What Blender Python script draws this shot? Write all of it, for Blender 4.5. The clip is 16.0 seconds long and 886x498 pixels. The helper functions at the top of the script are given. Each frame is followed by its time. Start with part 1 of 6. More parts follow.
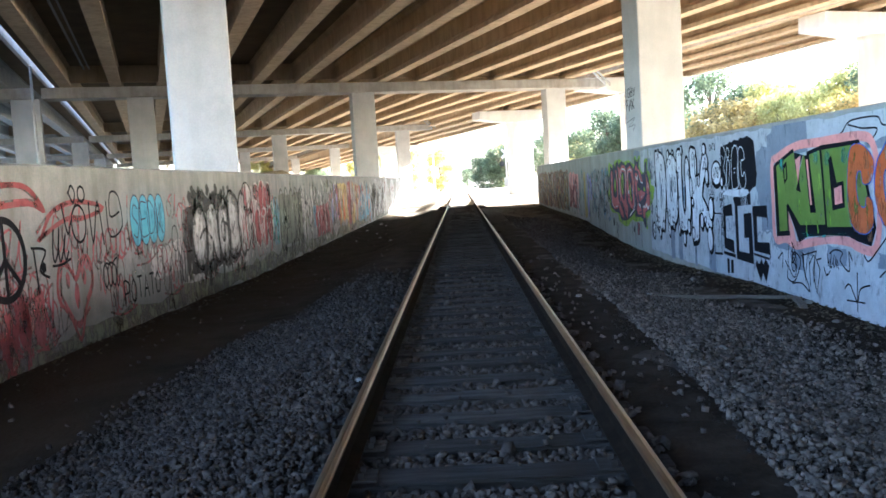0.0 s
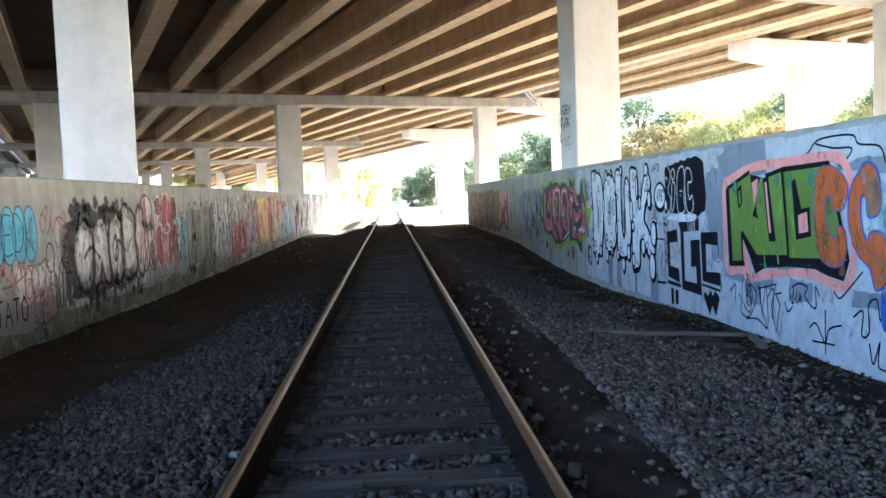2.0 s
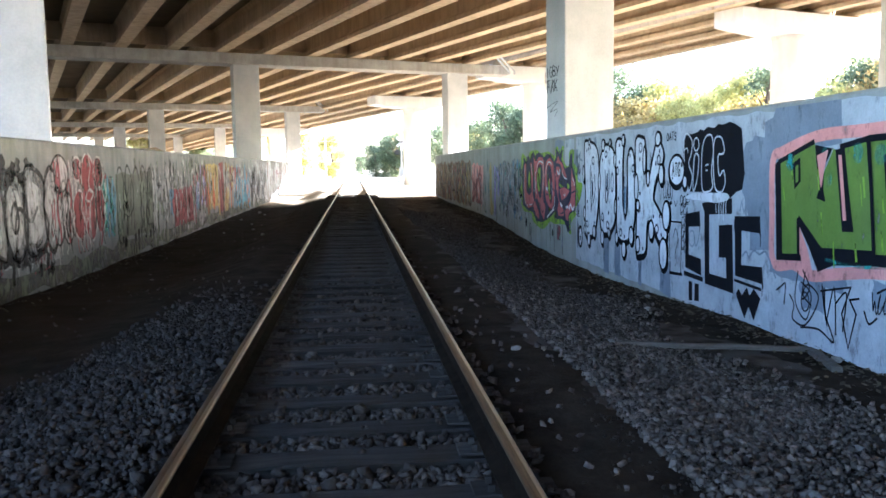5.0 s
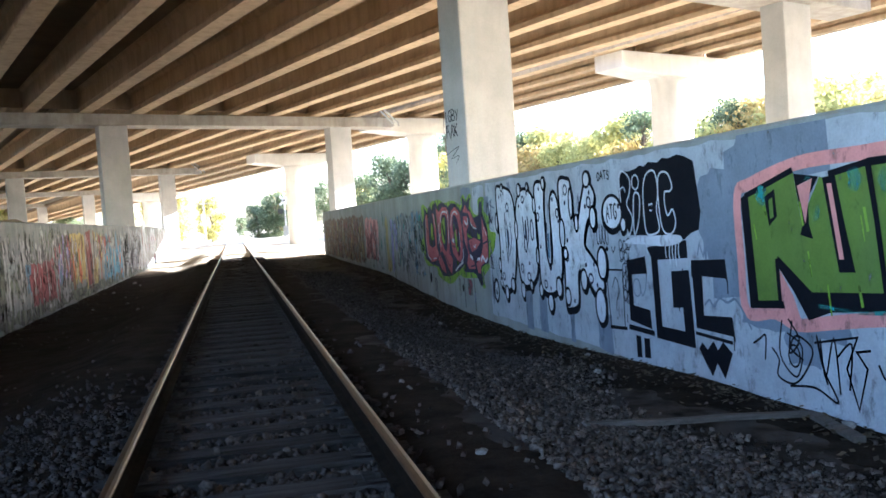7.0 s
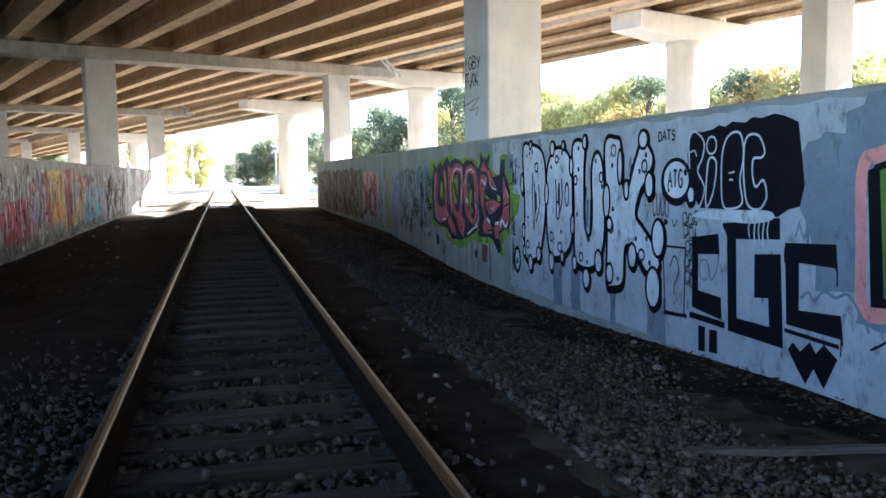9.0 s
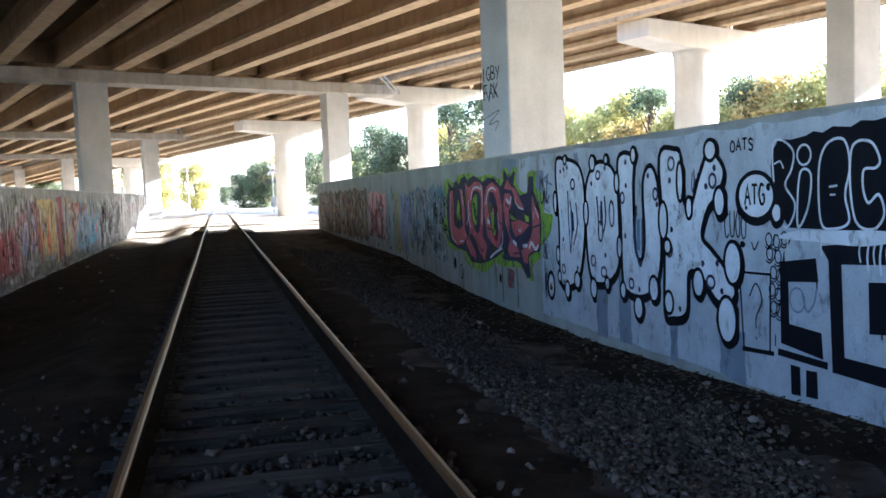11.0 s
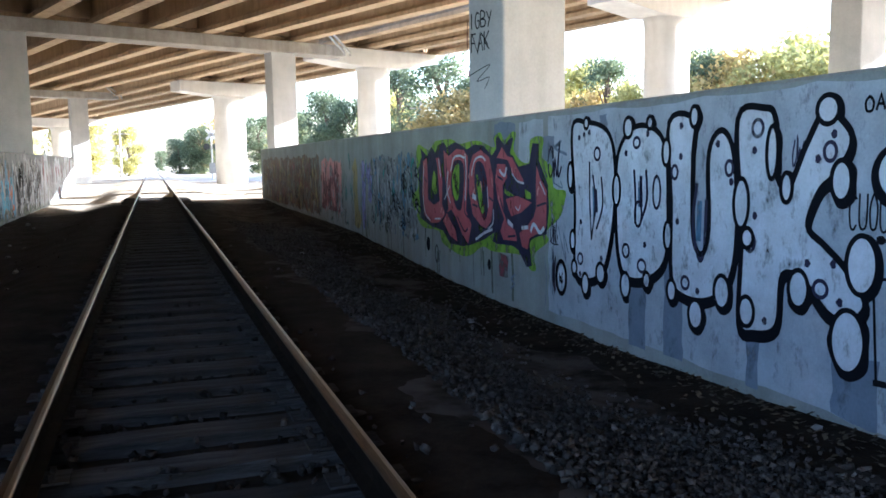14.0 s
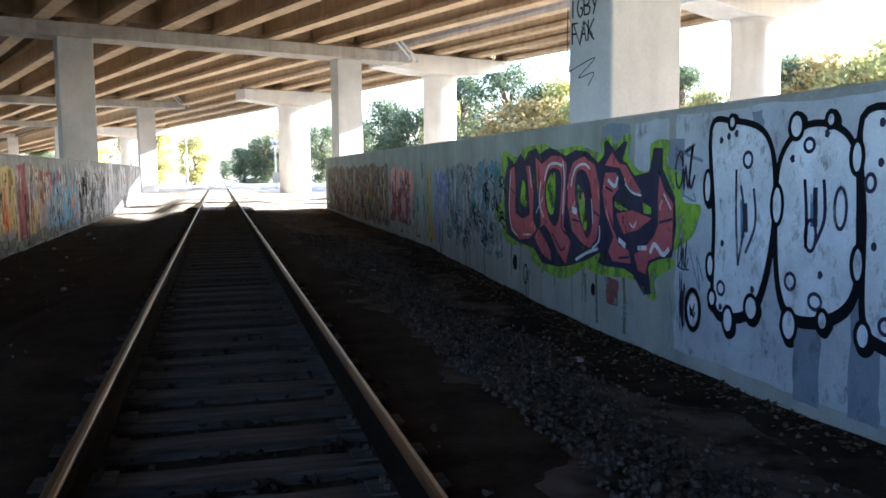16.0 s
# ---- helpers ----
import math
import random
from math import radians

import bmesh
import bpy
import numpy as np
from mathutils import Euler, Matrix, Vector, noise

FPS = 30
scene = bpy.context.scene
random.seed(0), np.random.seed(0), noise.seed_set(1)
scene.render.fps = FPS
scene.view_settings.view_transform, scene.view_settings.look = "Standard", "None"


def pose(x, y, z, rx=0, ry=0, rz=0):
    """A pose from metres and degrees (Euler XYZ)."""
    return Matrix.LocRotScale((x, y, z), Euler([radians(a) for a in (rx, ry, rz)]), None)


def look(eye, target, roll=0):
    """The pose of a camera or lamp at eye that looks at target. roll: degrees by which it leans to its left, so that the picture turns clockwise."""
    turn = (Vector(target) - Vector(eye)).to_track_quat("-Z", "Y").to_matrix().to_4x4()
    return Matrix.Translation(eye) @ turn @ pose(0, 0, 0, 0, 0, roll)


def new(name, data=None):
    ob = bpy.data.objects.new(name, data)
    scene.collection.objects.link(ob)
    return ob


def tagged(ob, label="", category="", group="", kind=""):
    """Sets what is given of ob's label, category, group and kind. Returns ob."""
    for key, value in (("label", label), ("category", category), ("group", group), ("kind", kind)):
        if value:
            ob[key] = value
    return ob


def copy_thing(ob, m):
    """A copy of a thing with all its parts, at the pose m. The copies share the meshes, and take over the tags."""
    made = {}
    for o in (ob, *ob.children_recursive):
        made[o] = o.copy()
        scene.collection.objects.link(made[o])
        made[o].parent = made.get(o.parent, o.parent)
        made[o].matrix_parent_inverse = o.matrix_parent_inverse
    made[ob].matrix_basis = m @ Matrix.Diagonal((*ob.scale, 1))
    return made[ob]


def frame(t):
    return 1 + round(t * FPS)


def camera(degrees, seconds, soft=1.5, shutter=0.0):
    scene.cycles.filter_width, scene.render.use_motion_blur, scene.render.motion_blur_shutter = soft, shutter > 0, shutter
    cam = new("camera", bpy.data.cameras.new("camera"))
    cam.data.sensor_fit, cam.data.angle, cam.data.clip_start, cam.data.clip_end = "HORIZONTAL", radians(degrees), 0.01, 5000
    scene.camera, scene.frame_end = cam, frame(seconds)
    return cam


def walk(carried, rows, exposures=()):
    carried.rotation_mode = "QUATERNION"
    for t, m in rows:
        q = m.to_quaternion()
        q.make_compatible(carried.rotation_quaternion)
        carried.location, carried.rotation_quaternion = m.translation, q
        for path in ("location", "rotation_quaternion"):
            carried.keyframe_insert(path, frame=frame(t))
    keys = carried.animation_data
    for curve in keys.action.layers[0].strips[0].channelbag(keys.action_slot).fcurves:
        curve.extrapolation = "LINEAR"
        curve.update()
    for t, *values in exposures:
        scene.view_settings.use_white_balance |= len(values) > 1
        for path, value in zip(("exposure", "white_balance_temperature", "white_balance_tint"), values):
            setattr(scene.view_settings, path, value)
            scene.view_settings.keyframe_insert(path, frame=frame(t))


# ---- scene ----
cam = camera(56.1, 16.0, soft=1.65)
PATH = [
    (0, (-0.057, 1.435, 1.496), (-0.106, 3.427, 1.334), -3.4),
    (0.5, (-0.085, 1.753, 1.483), (-0.255, 3.739, 1.321), -3.4),
    (1, (-0.079, 2.117, 1.497), (-0.128, 4.116, 1.429), -0.6),
    (1.5, (0.006, 2.504, 1.473), (0.07, 4.501, 1.383), -1.9),
    (2, (0.054, 2.82, 1.479), (0.177, 4.813, 1.353), -2.2),
    (2.5, (0.038, 3.188, 1.427), (0.216, 5.169, 1.217), -0.9),
    (3, (0.033, 3.544, 1.448), (0.285, 5.512, 1.202), 0.0),
    (3.5, (0.062, 3.966, 1.437), (0.298, 5.946, 1.278), 1.7),
    (3.7, (0.073, 4.129, 1.462), (0.274, 6.114, 1.326), 1.9),
    (5.8, (0.056, 5.696, 1.433), (0.288, 7.669, 1.208), -1.6),
    (6, (0.008, 5.852, 1.431), (0.258, 7.831, 1.281), -0.7),
    (6.5, (-0.064, 6.286, 1.48), (0.323, 8.247, 1.411), -2.4),
    (7, (-0.038, 6.664, 1.447), (0.446, 8.603, 1.368), -3.8),
    (7.5, (-0.034, 7.069, 1.454), (0.315, 9.036, 1.358), -0.7),
    (8, (-0.109, 7.462, 1.431), (0.219, 9.428, 1.266), 1.7),
    (8.5, (-0.13, 7.821, 1.458), (0.326, 9.758, 1.252), -0.8),
    (8.7, (-0.12, 7.978, 1.447), (0.366, 9.908, 1.253), -0.8),
    (10.8, (-0.238, 9.273, 1.474), (0.337, 11.182, 1.318), -1.4),
    (11, (-0.228, 9.431, 1.5), (0.291, 11.357, 1.36), -2.1),
    (11.5, (-0.218, 9.867, 1.506), (0.228, 11.81, 1.351), -1.3),
    (12, (-0.234, 10.243, 1.529), (0.277, 12.174, 1.415), -2.2),
    (12.5, (-0.194, 10.616, 1.479), (0.356, 12.537, 1.398), -1.0),
    (13, (-0.164, 11.003, 1.493), (0.256, 12.958, 1.427), -1.2),
    (13.5, (-0.149, 11.453, 1.482), (0.26, 13.408, 1.378), 0.3),
    (14, (-0.128, 11.792, 1.479), (0.523, 13.671, 1.266), -0.8),
    (14.5, (-0.058, 12.239, 1.483), (0.576, 14.135, 1.446), 0.6),
    (15, (-0.076, 12.596, 1.477), (0.474, 14.518, 1.46), 0.4),
    (15.5, (-0.107, 12.994, 1.49), (0.433, 14.915, 1.368), 0.5),
    (16, (-0.05, 13.401, 1.453), (0.467, 15.324, 1.266), -0.6),
]
EXPOSURES = [(0, 3.87, 5570, 11), (3.5, 3.87, 5590, 11), (6, 3.74, 5585, 12), (7, 3.52, 5560, 12), (11, 3.1, 5370, 13), (14.5, 3.08, 5330, 13), (16, 3.04, 5320, 13)]
walk(cam, [(t, look(eye, target, roll)) for t, eye, target, roll in PATH], EXPOSURES)
# ---- light ----
SUN_AZ, SUN_EL = 88.0, 19.0
world = bpy.data.worlds.new("sky")
scene.world = world
world.use_nodes = True
wn = world.node_tree.nodes
sky = wn.new("ShaderNodeTexSky")
sky.sky_type = "NISHITA"
sky.sun_disc = False
sky.sun_elevation, sky.sun_rotation = radians(SUN_EL), radians(SUN_AZ)
sky.dust_density = 2.0
world.node_tree.links.new(sky.outputs[0], wn["Background"].inputs[0])
wn["Background"].inputs[1].default_value = 0.15
sun = new("sun", bpy.data.lights.new("sun", "SUN"))
sun.data.energy, sun.data.angle, sun.data.color = 5.0, radians(0.6), (1.0, 0.93, 0.82)
sd = Vector((math.sin(radians(SUN_AZ)) * math.cos(radians(SUN_EL)), math.cos(radians(SUN_AZ)) * math.cos(radians(SUN_EL)), math.sin(radians(SUN_EL))))
sun.matrix_world = look(sd * 100, (0, 0, 0))


# ---- materials ----
def material(name, c1, c2, scale=3.0, rough=0.85, bump=0.15, fine=40.0, metal=0.0, stain=None, stain_amount=0.5, stretch=(1, 1, 1), vary=0.0, spec=0.3):
    """A surface of two tones at two scales, with relief, and streaked stains where asked."""
    m = bpy.data.materials.new(name)
    m.use_nodes = True
    nt = m.node_tree
    n, ln = nt.nodes, nt.links.new
    bsdf = n["Principled BSDF"]
    bsdf.inputs["Roughness"].default_value, bsdf.inputs["Metallic"].default_value = rough, metal
    bsdf.inputs["Specular IOR Level"].default_value = spec
    tc = n.new("ShaderNodeTexCoord")
    mp = n.new("ShaderNodeMapping")
    mp.inputs["Scale"].default_value = stretch
    ln(tc.outputs["Object"], mp.inputs[0])
    big = n.new("ShaderNodeTexNoise")
    big.inputs["Scale"].default_value, big.inputs["Detail"].default_value, big.inputs["Roughness"].default_value = scale, 6, 0.65
    small = n.new("ShaderNodeTexNoise")
    small.inputs["Scale"].default_value, small.inputs["Detail"].default_value = fine, 4
    ln(mp.outputs[0], big.inputs[0]), ln(mp.outputs[0], small.inputs[0])
    add = n.new("ShaderNodeMath")
    add.operation = "MULTIPLY_ADD"
    add.inputs[1].default_value = 0.35
    ln(small.outputs[0], add.inputs[0]), ln(big.outputs[0], add.inputs[2])
    ramp = n.new("ShaderNodeValToRGB")
    ramp.color_ramp.elements[0].position, ramp.color_ramp.elements[1].position = 0.5, 0.85
    ramp.color_ramp.elements[0].color, ramp.color_ramp.elements[1].color = (*c1, 1), (*c2, 1)
    ln(add.outputs[0], ramp.inputs[0])
    colour = ramp.outputs[0]
    if stain:
        st = n.new("ShaderNodeTexNoise")
        mp2 = n.new("ShaderNodeMapping")
        mp2.inputs["Scale"].default_value = (2.2, 2.2, 0.35)
        ln(tc.outputs["Object"], mp2.inputs[0]), ln(mp2.outputs[0], st.inputs[0])
        st.inputs["Scale"].default_value, st.inputs["Detail"].default_value = 1.6, 7
        r2 = n.new("ShaderNodeValToRGB")
        r2.color_ramp.elements[0].position, r2.color_ramp.elements[1].position = 0.45, 0.75
        r2.color_ramp.elements[0].color, r2.color_ramp.elements[1].color = (0, 0, 0, 1), (stain_amount,) * 3 + (1,)
        ln(st.outputs[0], r2.inputs[0])
        mx = n.new("ShaderNodeMix")
        mx.data_type = "RGBA"
        ln(r2.outputs[0], mx.inputs[0]), ln(colour, mx.inputs[6])
        mx.inputs[7].default_value = (*stain, 1)
        colour = mx.outputs[2]
    if vary:
        oi = n.new("ShaderNodeNewGeometry" if name != "weathered tie wood" else "ShaderNodeObjectInfo")
        hv = n.new("ShaderNodeHueSaturation")
        mr = n.new("ShaderNodeMapRange")
        mr.inputs[3].default_value, mr.inputs[4].default_value = 1 - vary, 1 + vary
        ln(oi.outputs["Random Per Island" if name != "weathered tie wood" else "Random"], mr.inputs[0]), ln(mr.outputs[0], hv.inputs["Value"]), ln(colour, hv.inputs["Color"])
        colour = hv.outputs[0]
    ln(colour, bsdf.inputs["Base Color"])
    bp = n.new("ShaderNodeBump")
    bp.inputs["Strength"].default_value, bp.inputs["Distance"].default_value = bump, 0.02
    ln(add.outputs[0], bp.inputs["Height"]), ln(bp.outputs[0], bsdf.inputs["Normal"])
    return m


CONCRETE = material("concrete", (0.30, 0.28, 0.25), (0.44, 0.42, 0.38), 1.2, 0.9, 0.2, 30, stain=(0.20, 0.17, 0.14), stain_amount=0.5)
COLUMN = material("column concrete", (0.41, 0.42, 0.425), (0.53, 0.535, 0.53), 0.9, 0.88, 0.15, 25, stain=(0.34, 0.33, 0.31), stain_amount=0.25)
# column concrete lightened, so that the sun-struck ramp piers come out near white
RAMP = material("brightened ramp concrete", (0.66, 0.65, 0.62), (0.78, 0.77, 0.74), 0.9, 0.88, 0.12, 25, stain=(0.45, 0.43, 0.40), stain_amount=0.25)
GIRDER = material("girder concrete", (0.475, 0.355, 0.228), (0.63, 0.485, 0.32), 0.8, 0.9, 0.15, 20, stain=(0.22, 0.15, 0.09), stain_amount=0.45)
# girder tint scaled down: shade between the girders is put into this colour
SLAB = material("shaded slab concrete", (0.15, 0.110, 0.072), (0.22, 0.163, 0.108), 0.8, 0.92, 0.15, 20)
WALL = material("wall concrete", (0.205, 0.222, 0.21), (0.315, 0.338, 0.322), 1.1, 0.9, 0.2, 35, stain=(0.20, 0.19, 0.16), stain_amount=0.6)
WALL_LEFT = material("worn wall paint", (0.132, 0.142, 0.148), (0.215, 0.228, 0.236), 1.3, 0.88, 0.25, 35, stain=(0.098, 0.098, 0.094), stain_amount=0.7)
RAIL = material("rail steel", (0.006, 0.0043, 0.0032), (0.017, 0.0115, 0.008), 8, 0.85, 0.2, 60, 0.0, spec=0.06)
RAIL_HEAD = material("rusted rail head", (0.075, 0.047, 0.026), (0.17, 0.115, 0.066), 5, 0.5, 0.08, 60, 0.8, stretch=(20, 0.8, 1))
RAIL_GLINT = material("rail head glint", (0.20, 0.165, 0.13), (0.40, 0.345, 0.285), 3, 0.34, 0.05, 60, 1.0, stretch=(30, 0.6, 1))
TIE = material("weathered tie wood", (0.016, 0.0146, 0.0138), (0.064, 0.058, 0.055), 2.2, 0.9, 0.8, 26, stretch=(0.6, 9, 9), stain=(0.024, 0.018, 0.013), stain_amount=0.7, vary=0.3, spec=0.14)
# ballast tone raised; the right shoulder's stronger light is put into the colour
BALLAST_LIT = material("lit ballast stone", (0.048, 0.0395, 0.0345), (0.126, 0.105, 0.091), 9, 0.9, 0.4, 60, vary=0.45, spec=0.08)
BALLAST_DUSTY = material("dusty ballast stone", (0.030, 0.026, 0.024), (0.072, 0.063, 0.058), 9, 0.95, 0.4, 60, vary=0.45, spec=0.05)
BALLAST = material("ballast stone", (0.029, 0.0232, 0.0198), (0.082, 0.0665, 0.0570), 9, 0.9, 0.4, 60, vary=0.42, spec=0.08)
# darkened stone tone; weaker light deep under the deck is put into it
BALLAST_DULL = material("dark ballast stone", (0.011, 0.009, 0.0076), (0.034, 0.0285, 0.0245), 9, 0.95, 0.4, 60, vary=0.42, spec=0.05)
# soil colour taken very low: part of the deck's shade is in it
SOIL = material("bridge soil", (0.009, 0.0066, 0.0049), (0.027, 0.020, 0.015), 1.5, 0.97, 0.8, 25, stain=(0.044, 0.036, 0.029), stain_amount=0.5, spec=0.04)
BARK = material("bark", (0.07, 0.05, 0.035), (0.15, 0.11, 0.08), 6, 0.95, 0.6, 30)
PALE = material("weathered pole wood", (0.30, 0.27, 0.23), (0.42, 0.38, 0.33), 4, 0.9, 0.4, 30, stretch=(6, 6, 0.5))
LEAF_DARK = material("dark leaves", (0.085, 0.115, 0.062), (0.15, 0.18, 0.10), 2, 0.6, 0.1, 20, vary=0.4)
LEAF_LIGHT = material("yellow green leaves", (0.36, 0.345, 0.12), (0.54, 0.50, 0.20), 2, 0.6, 0.1, 20, vary=0.35)
LEAF_RUST = material("autumn leaves", (0.33, 0.24, 0.09), (0.47, 0.36, 0.14), 2, 0.6, 0.1, 20, vary=0.35)
for leaf in (LEAF_DARK, LEAF_LIGHT, LEAF_RUST):
    nt = leaf.node_tree
    bsdf, out = nt.nodes["Principled BSDF"], nt.nodes["Material Output"]
    tr, mx = nt.nodes.new("ShaderNodeBsdfTranslucent"), nt.nodes.new("ShaderNodeMixShader")
    mx.inputs[0].default_value = 0.45
    nt.links.new(bsdf.inputs["Base Color"].links[0].from_socket, tr.inputs[0])
    nt.links.new(bsdf.outputs[0], mx.inputs[1]), nt.links.new(tr.outputs[0], mx.inputs[2]), nt.links.new(mx.outputs[0], out.inputs[0])
GALV = material("galvanised steel", (0.35, 0.35, 0.35), (0.5, 0.5, 0.5), 5, 0.5, 0.05, 50, 0.8)
BOARD = material("grey board wood", (0.055, 0.049, 0.043), (0.115, 0.102, 0.090), 3, 0.9, 0.4, 40, stretch=(1, 8, 8))
ASPHALT = material("asphalt", (0.045, 0.045, 0.045), (0.07, 0.07, 0.068), 4, 0.9, 0.3, 60)
TRIM_WHITE = material("white enamel", (0.70, 0.70, 0.70), (0.8, 0.8, 0.8), 2, 0.4, 0.03, 40)


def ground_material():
    """Soil darkened for the shade under the bridge, pale sandy gravel in the open beyond it, grass verge outside."""
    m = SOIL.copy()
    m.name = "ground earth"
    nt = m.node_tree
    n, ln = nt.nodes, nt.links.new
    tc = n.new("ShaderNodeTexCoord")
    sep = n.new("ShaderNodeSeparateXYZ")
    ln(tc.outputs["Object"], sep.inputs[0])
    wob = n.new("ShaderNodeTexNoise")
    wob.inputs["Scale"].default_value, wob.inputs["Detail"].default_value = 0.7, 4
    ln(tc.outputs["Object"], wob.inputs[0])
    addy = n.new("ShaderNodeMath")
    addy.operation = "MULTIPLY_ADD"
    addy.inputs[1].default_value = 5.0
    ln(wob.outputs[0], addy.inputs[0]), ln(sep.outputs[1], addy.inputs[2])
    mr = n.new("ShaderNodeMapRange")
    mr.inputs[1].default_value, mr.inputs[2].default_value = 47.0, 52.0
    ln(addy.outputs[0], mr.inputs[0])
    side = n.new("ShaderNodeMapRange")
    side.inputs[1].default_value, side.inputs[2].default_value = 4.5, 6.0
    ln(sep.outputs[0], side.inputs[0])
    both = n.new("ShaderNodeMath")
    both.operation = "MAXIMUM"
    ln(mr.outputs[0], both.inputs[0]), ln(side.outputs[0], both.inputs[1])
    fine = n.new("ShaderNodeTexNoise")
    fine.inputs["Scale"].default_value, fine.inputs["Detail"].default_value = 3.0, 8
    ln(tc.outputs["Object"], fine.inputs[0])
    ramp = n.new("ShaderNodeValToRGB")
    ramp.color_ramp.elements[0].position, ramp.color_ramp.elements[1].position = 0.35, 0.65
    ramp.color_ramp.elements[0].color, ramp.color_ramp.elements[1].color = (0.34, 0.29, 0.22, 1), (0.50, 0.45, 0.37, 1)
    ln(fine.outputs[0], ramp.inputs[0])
    bsdf = n["Principled BSDF"]
    old = bsdf.inputs["Base Color"].links[0].from_socket
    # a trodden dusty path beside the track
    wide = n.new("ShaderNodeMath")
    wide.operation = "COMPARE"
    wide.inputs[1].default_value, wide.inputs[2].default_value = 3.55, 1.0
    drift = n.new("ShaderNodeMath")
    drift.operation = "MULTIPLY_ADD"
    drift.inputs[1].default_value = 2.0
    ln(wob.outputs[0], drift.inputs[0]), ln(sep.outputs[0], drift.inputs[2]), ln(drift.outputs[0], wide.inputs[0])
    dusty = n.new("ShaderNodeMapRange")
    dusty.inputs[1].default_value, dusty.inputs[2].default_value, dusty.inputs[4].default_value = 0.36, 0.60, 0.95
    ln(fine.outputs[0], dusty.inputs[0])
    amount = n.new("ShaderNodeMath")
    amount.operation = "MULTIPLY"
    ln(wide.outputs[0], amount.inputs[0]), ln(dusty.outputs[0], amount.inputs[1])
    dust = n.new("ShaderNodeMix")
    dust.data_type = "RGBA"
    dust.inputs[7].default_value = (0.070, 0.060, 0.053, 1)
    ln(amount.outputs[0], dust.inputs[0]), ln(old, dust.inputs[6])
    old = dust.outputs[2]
    # brown bank earth; its fade further in paints the weaker light there
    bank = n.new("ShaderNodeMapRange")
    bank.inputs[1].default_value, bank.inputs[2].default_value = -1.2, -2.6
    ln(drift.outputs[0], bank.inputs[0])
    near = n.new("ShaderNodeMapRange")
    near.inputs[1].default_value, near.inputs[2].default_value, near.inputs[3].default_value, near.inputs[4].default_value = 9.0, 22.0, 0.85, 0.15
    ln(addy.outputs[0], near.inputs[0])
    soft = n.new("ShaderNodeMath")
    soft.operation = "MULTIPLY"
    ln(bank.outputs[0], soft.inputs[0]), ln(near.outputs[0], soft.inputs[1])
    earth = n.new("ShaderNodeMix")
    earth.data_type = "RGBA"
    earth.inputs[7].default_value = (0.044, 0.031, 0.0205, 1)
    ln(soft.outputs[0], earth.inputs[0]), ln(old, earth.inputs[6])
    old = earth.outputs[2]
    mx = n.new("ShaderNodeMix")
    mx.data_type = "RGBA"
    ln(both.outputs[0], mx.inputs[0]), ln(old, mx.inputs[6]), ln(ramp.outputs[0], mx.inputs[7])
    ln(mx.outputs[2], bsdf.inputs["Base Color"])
    return m


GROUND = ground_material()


# ---- mesh helpers ----
def link(name, bm, mat, parent=None, label="", smooth=False):
    me = bpy.data.meshes.new(name)
    bm.to_mesh(me)
    bm.free()
    for mm in (mat if isinstance(mat, (list, tuple)) else [mat]):
        me.materials.append(mm)
    if smooth:
        me.polygons.foreach_set("use_smooth", [True] * len(me.polygons))
    ob = new(name, me)
    if parent:
        ob.parent = parent
    if label:
        ob["label"] = label
    return ob


def part(name, bm, mat, parent, label=""):
    return link(name, bm, mat, parent, label)


def box(bm, x0, x1, y0, y1, z0, z1, bevel=0.0, turn=None):
    vs = [bm.verts.new((x, y, z)) for x in (x0, x1) for y in (y0, y1) for z in (z0, z1)]
    fs = [bm.faces.new([vs[i] for i in f]) for f in ((0, 1, 3, 2), (4, 6, 7, 5), (0, 4, 5, 1), (2, 3, 7, 6), (0, 2, 6, 4), (1, 5, 7, 3))]
    if bevel:
        es = list({e for f in fs for e in f.edges})
        got = bmesh.ops.bevel(bm, geom=es, offset=bevel, segments=2, affect="EDGES", profile=0.5)
        vs = list({v for f in got["faces"] for v in f.verts} | {v for v in vs if v.is_valid})
    if turn:
        bmesh.ops.transform(bm, matrix=turn, verts=[v for v in vs if v.is_valid])
    return vs


def boxed(*a, **k):
    bm = bmesh.new()
    box(bm, *a, **k)
    return bm


def prism(bm, outline, a, b, place):
    """An outline (list of 2D points) run from a to b; place(u, v, w) gives the 3D point."""
    r0 = [bm.verts.new(place(u, v, a)) for u, v in outline]
    r1 = [bm.verts.new(place(u, v, b)) for u, v in outline]
    k = len(outline)
    for i in range(k):
        bm.faces.new((r0[i], r0[(i + 1) % k], r1[(i + 1) % k], r1[i]))
    bm.faces.new(r0[::-1]), bm.faces.new(r1)
    bmesh.ops.recalc_face_normals(bm, faces=bm.faces[:])


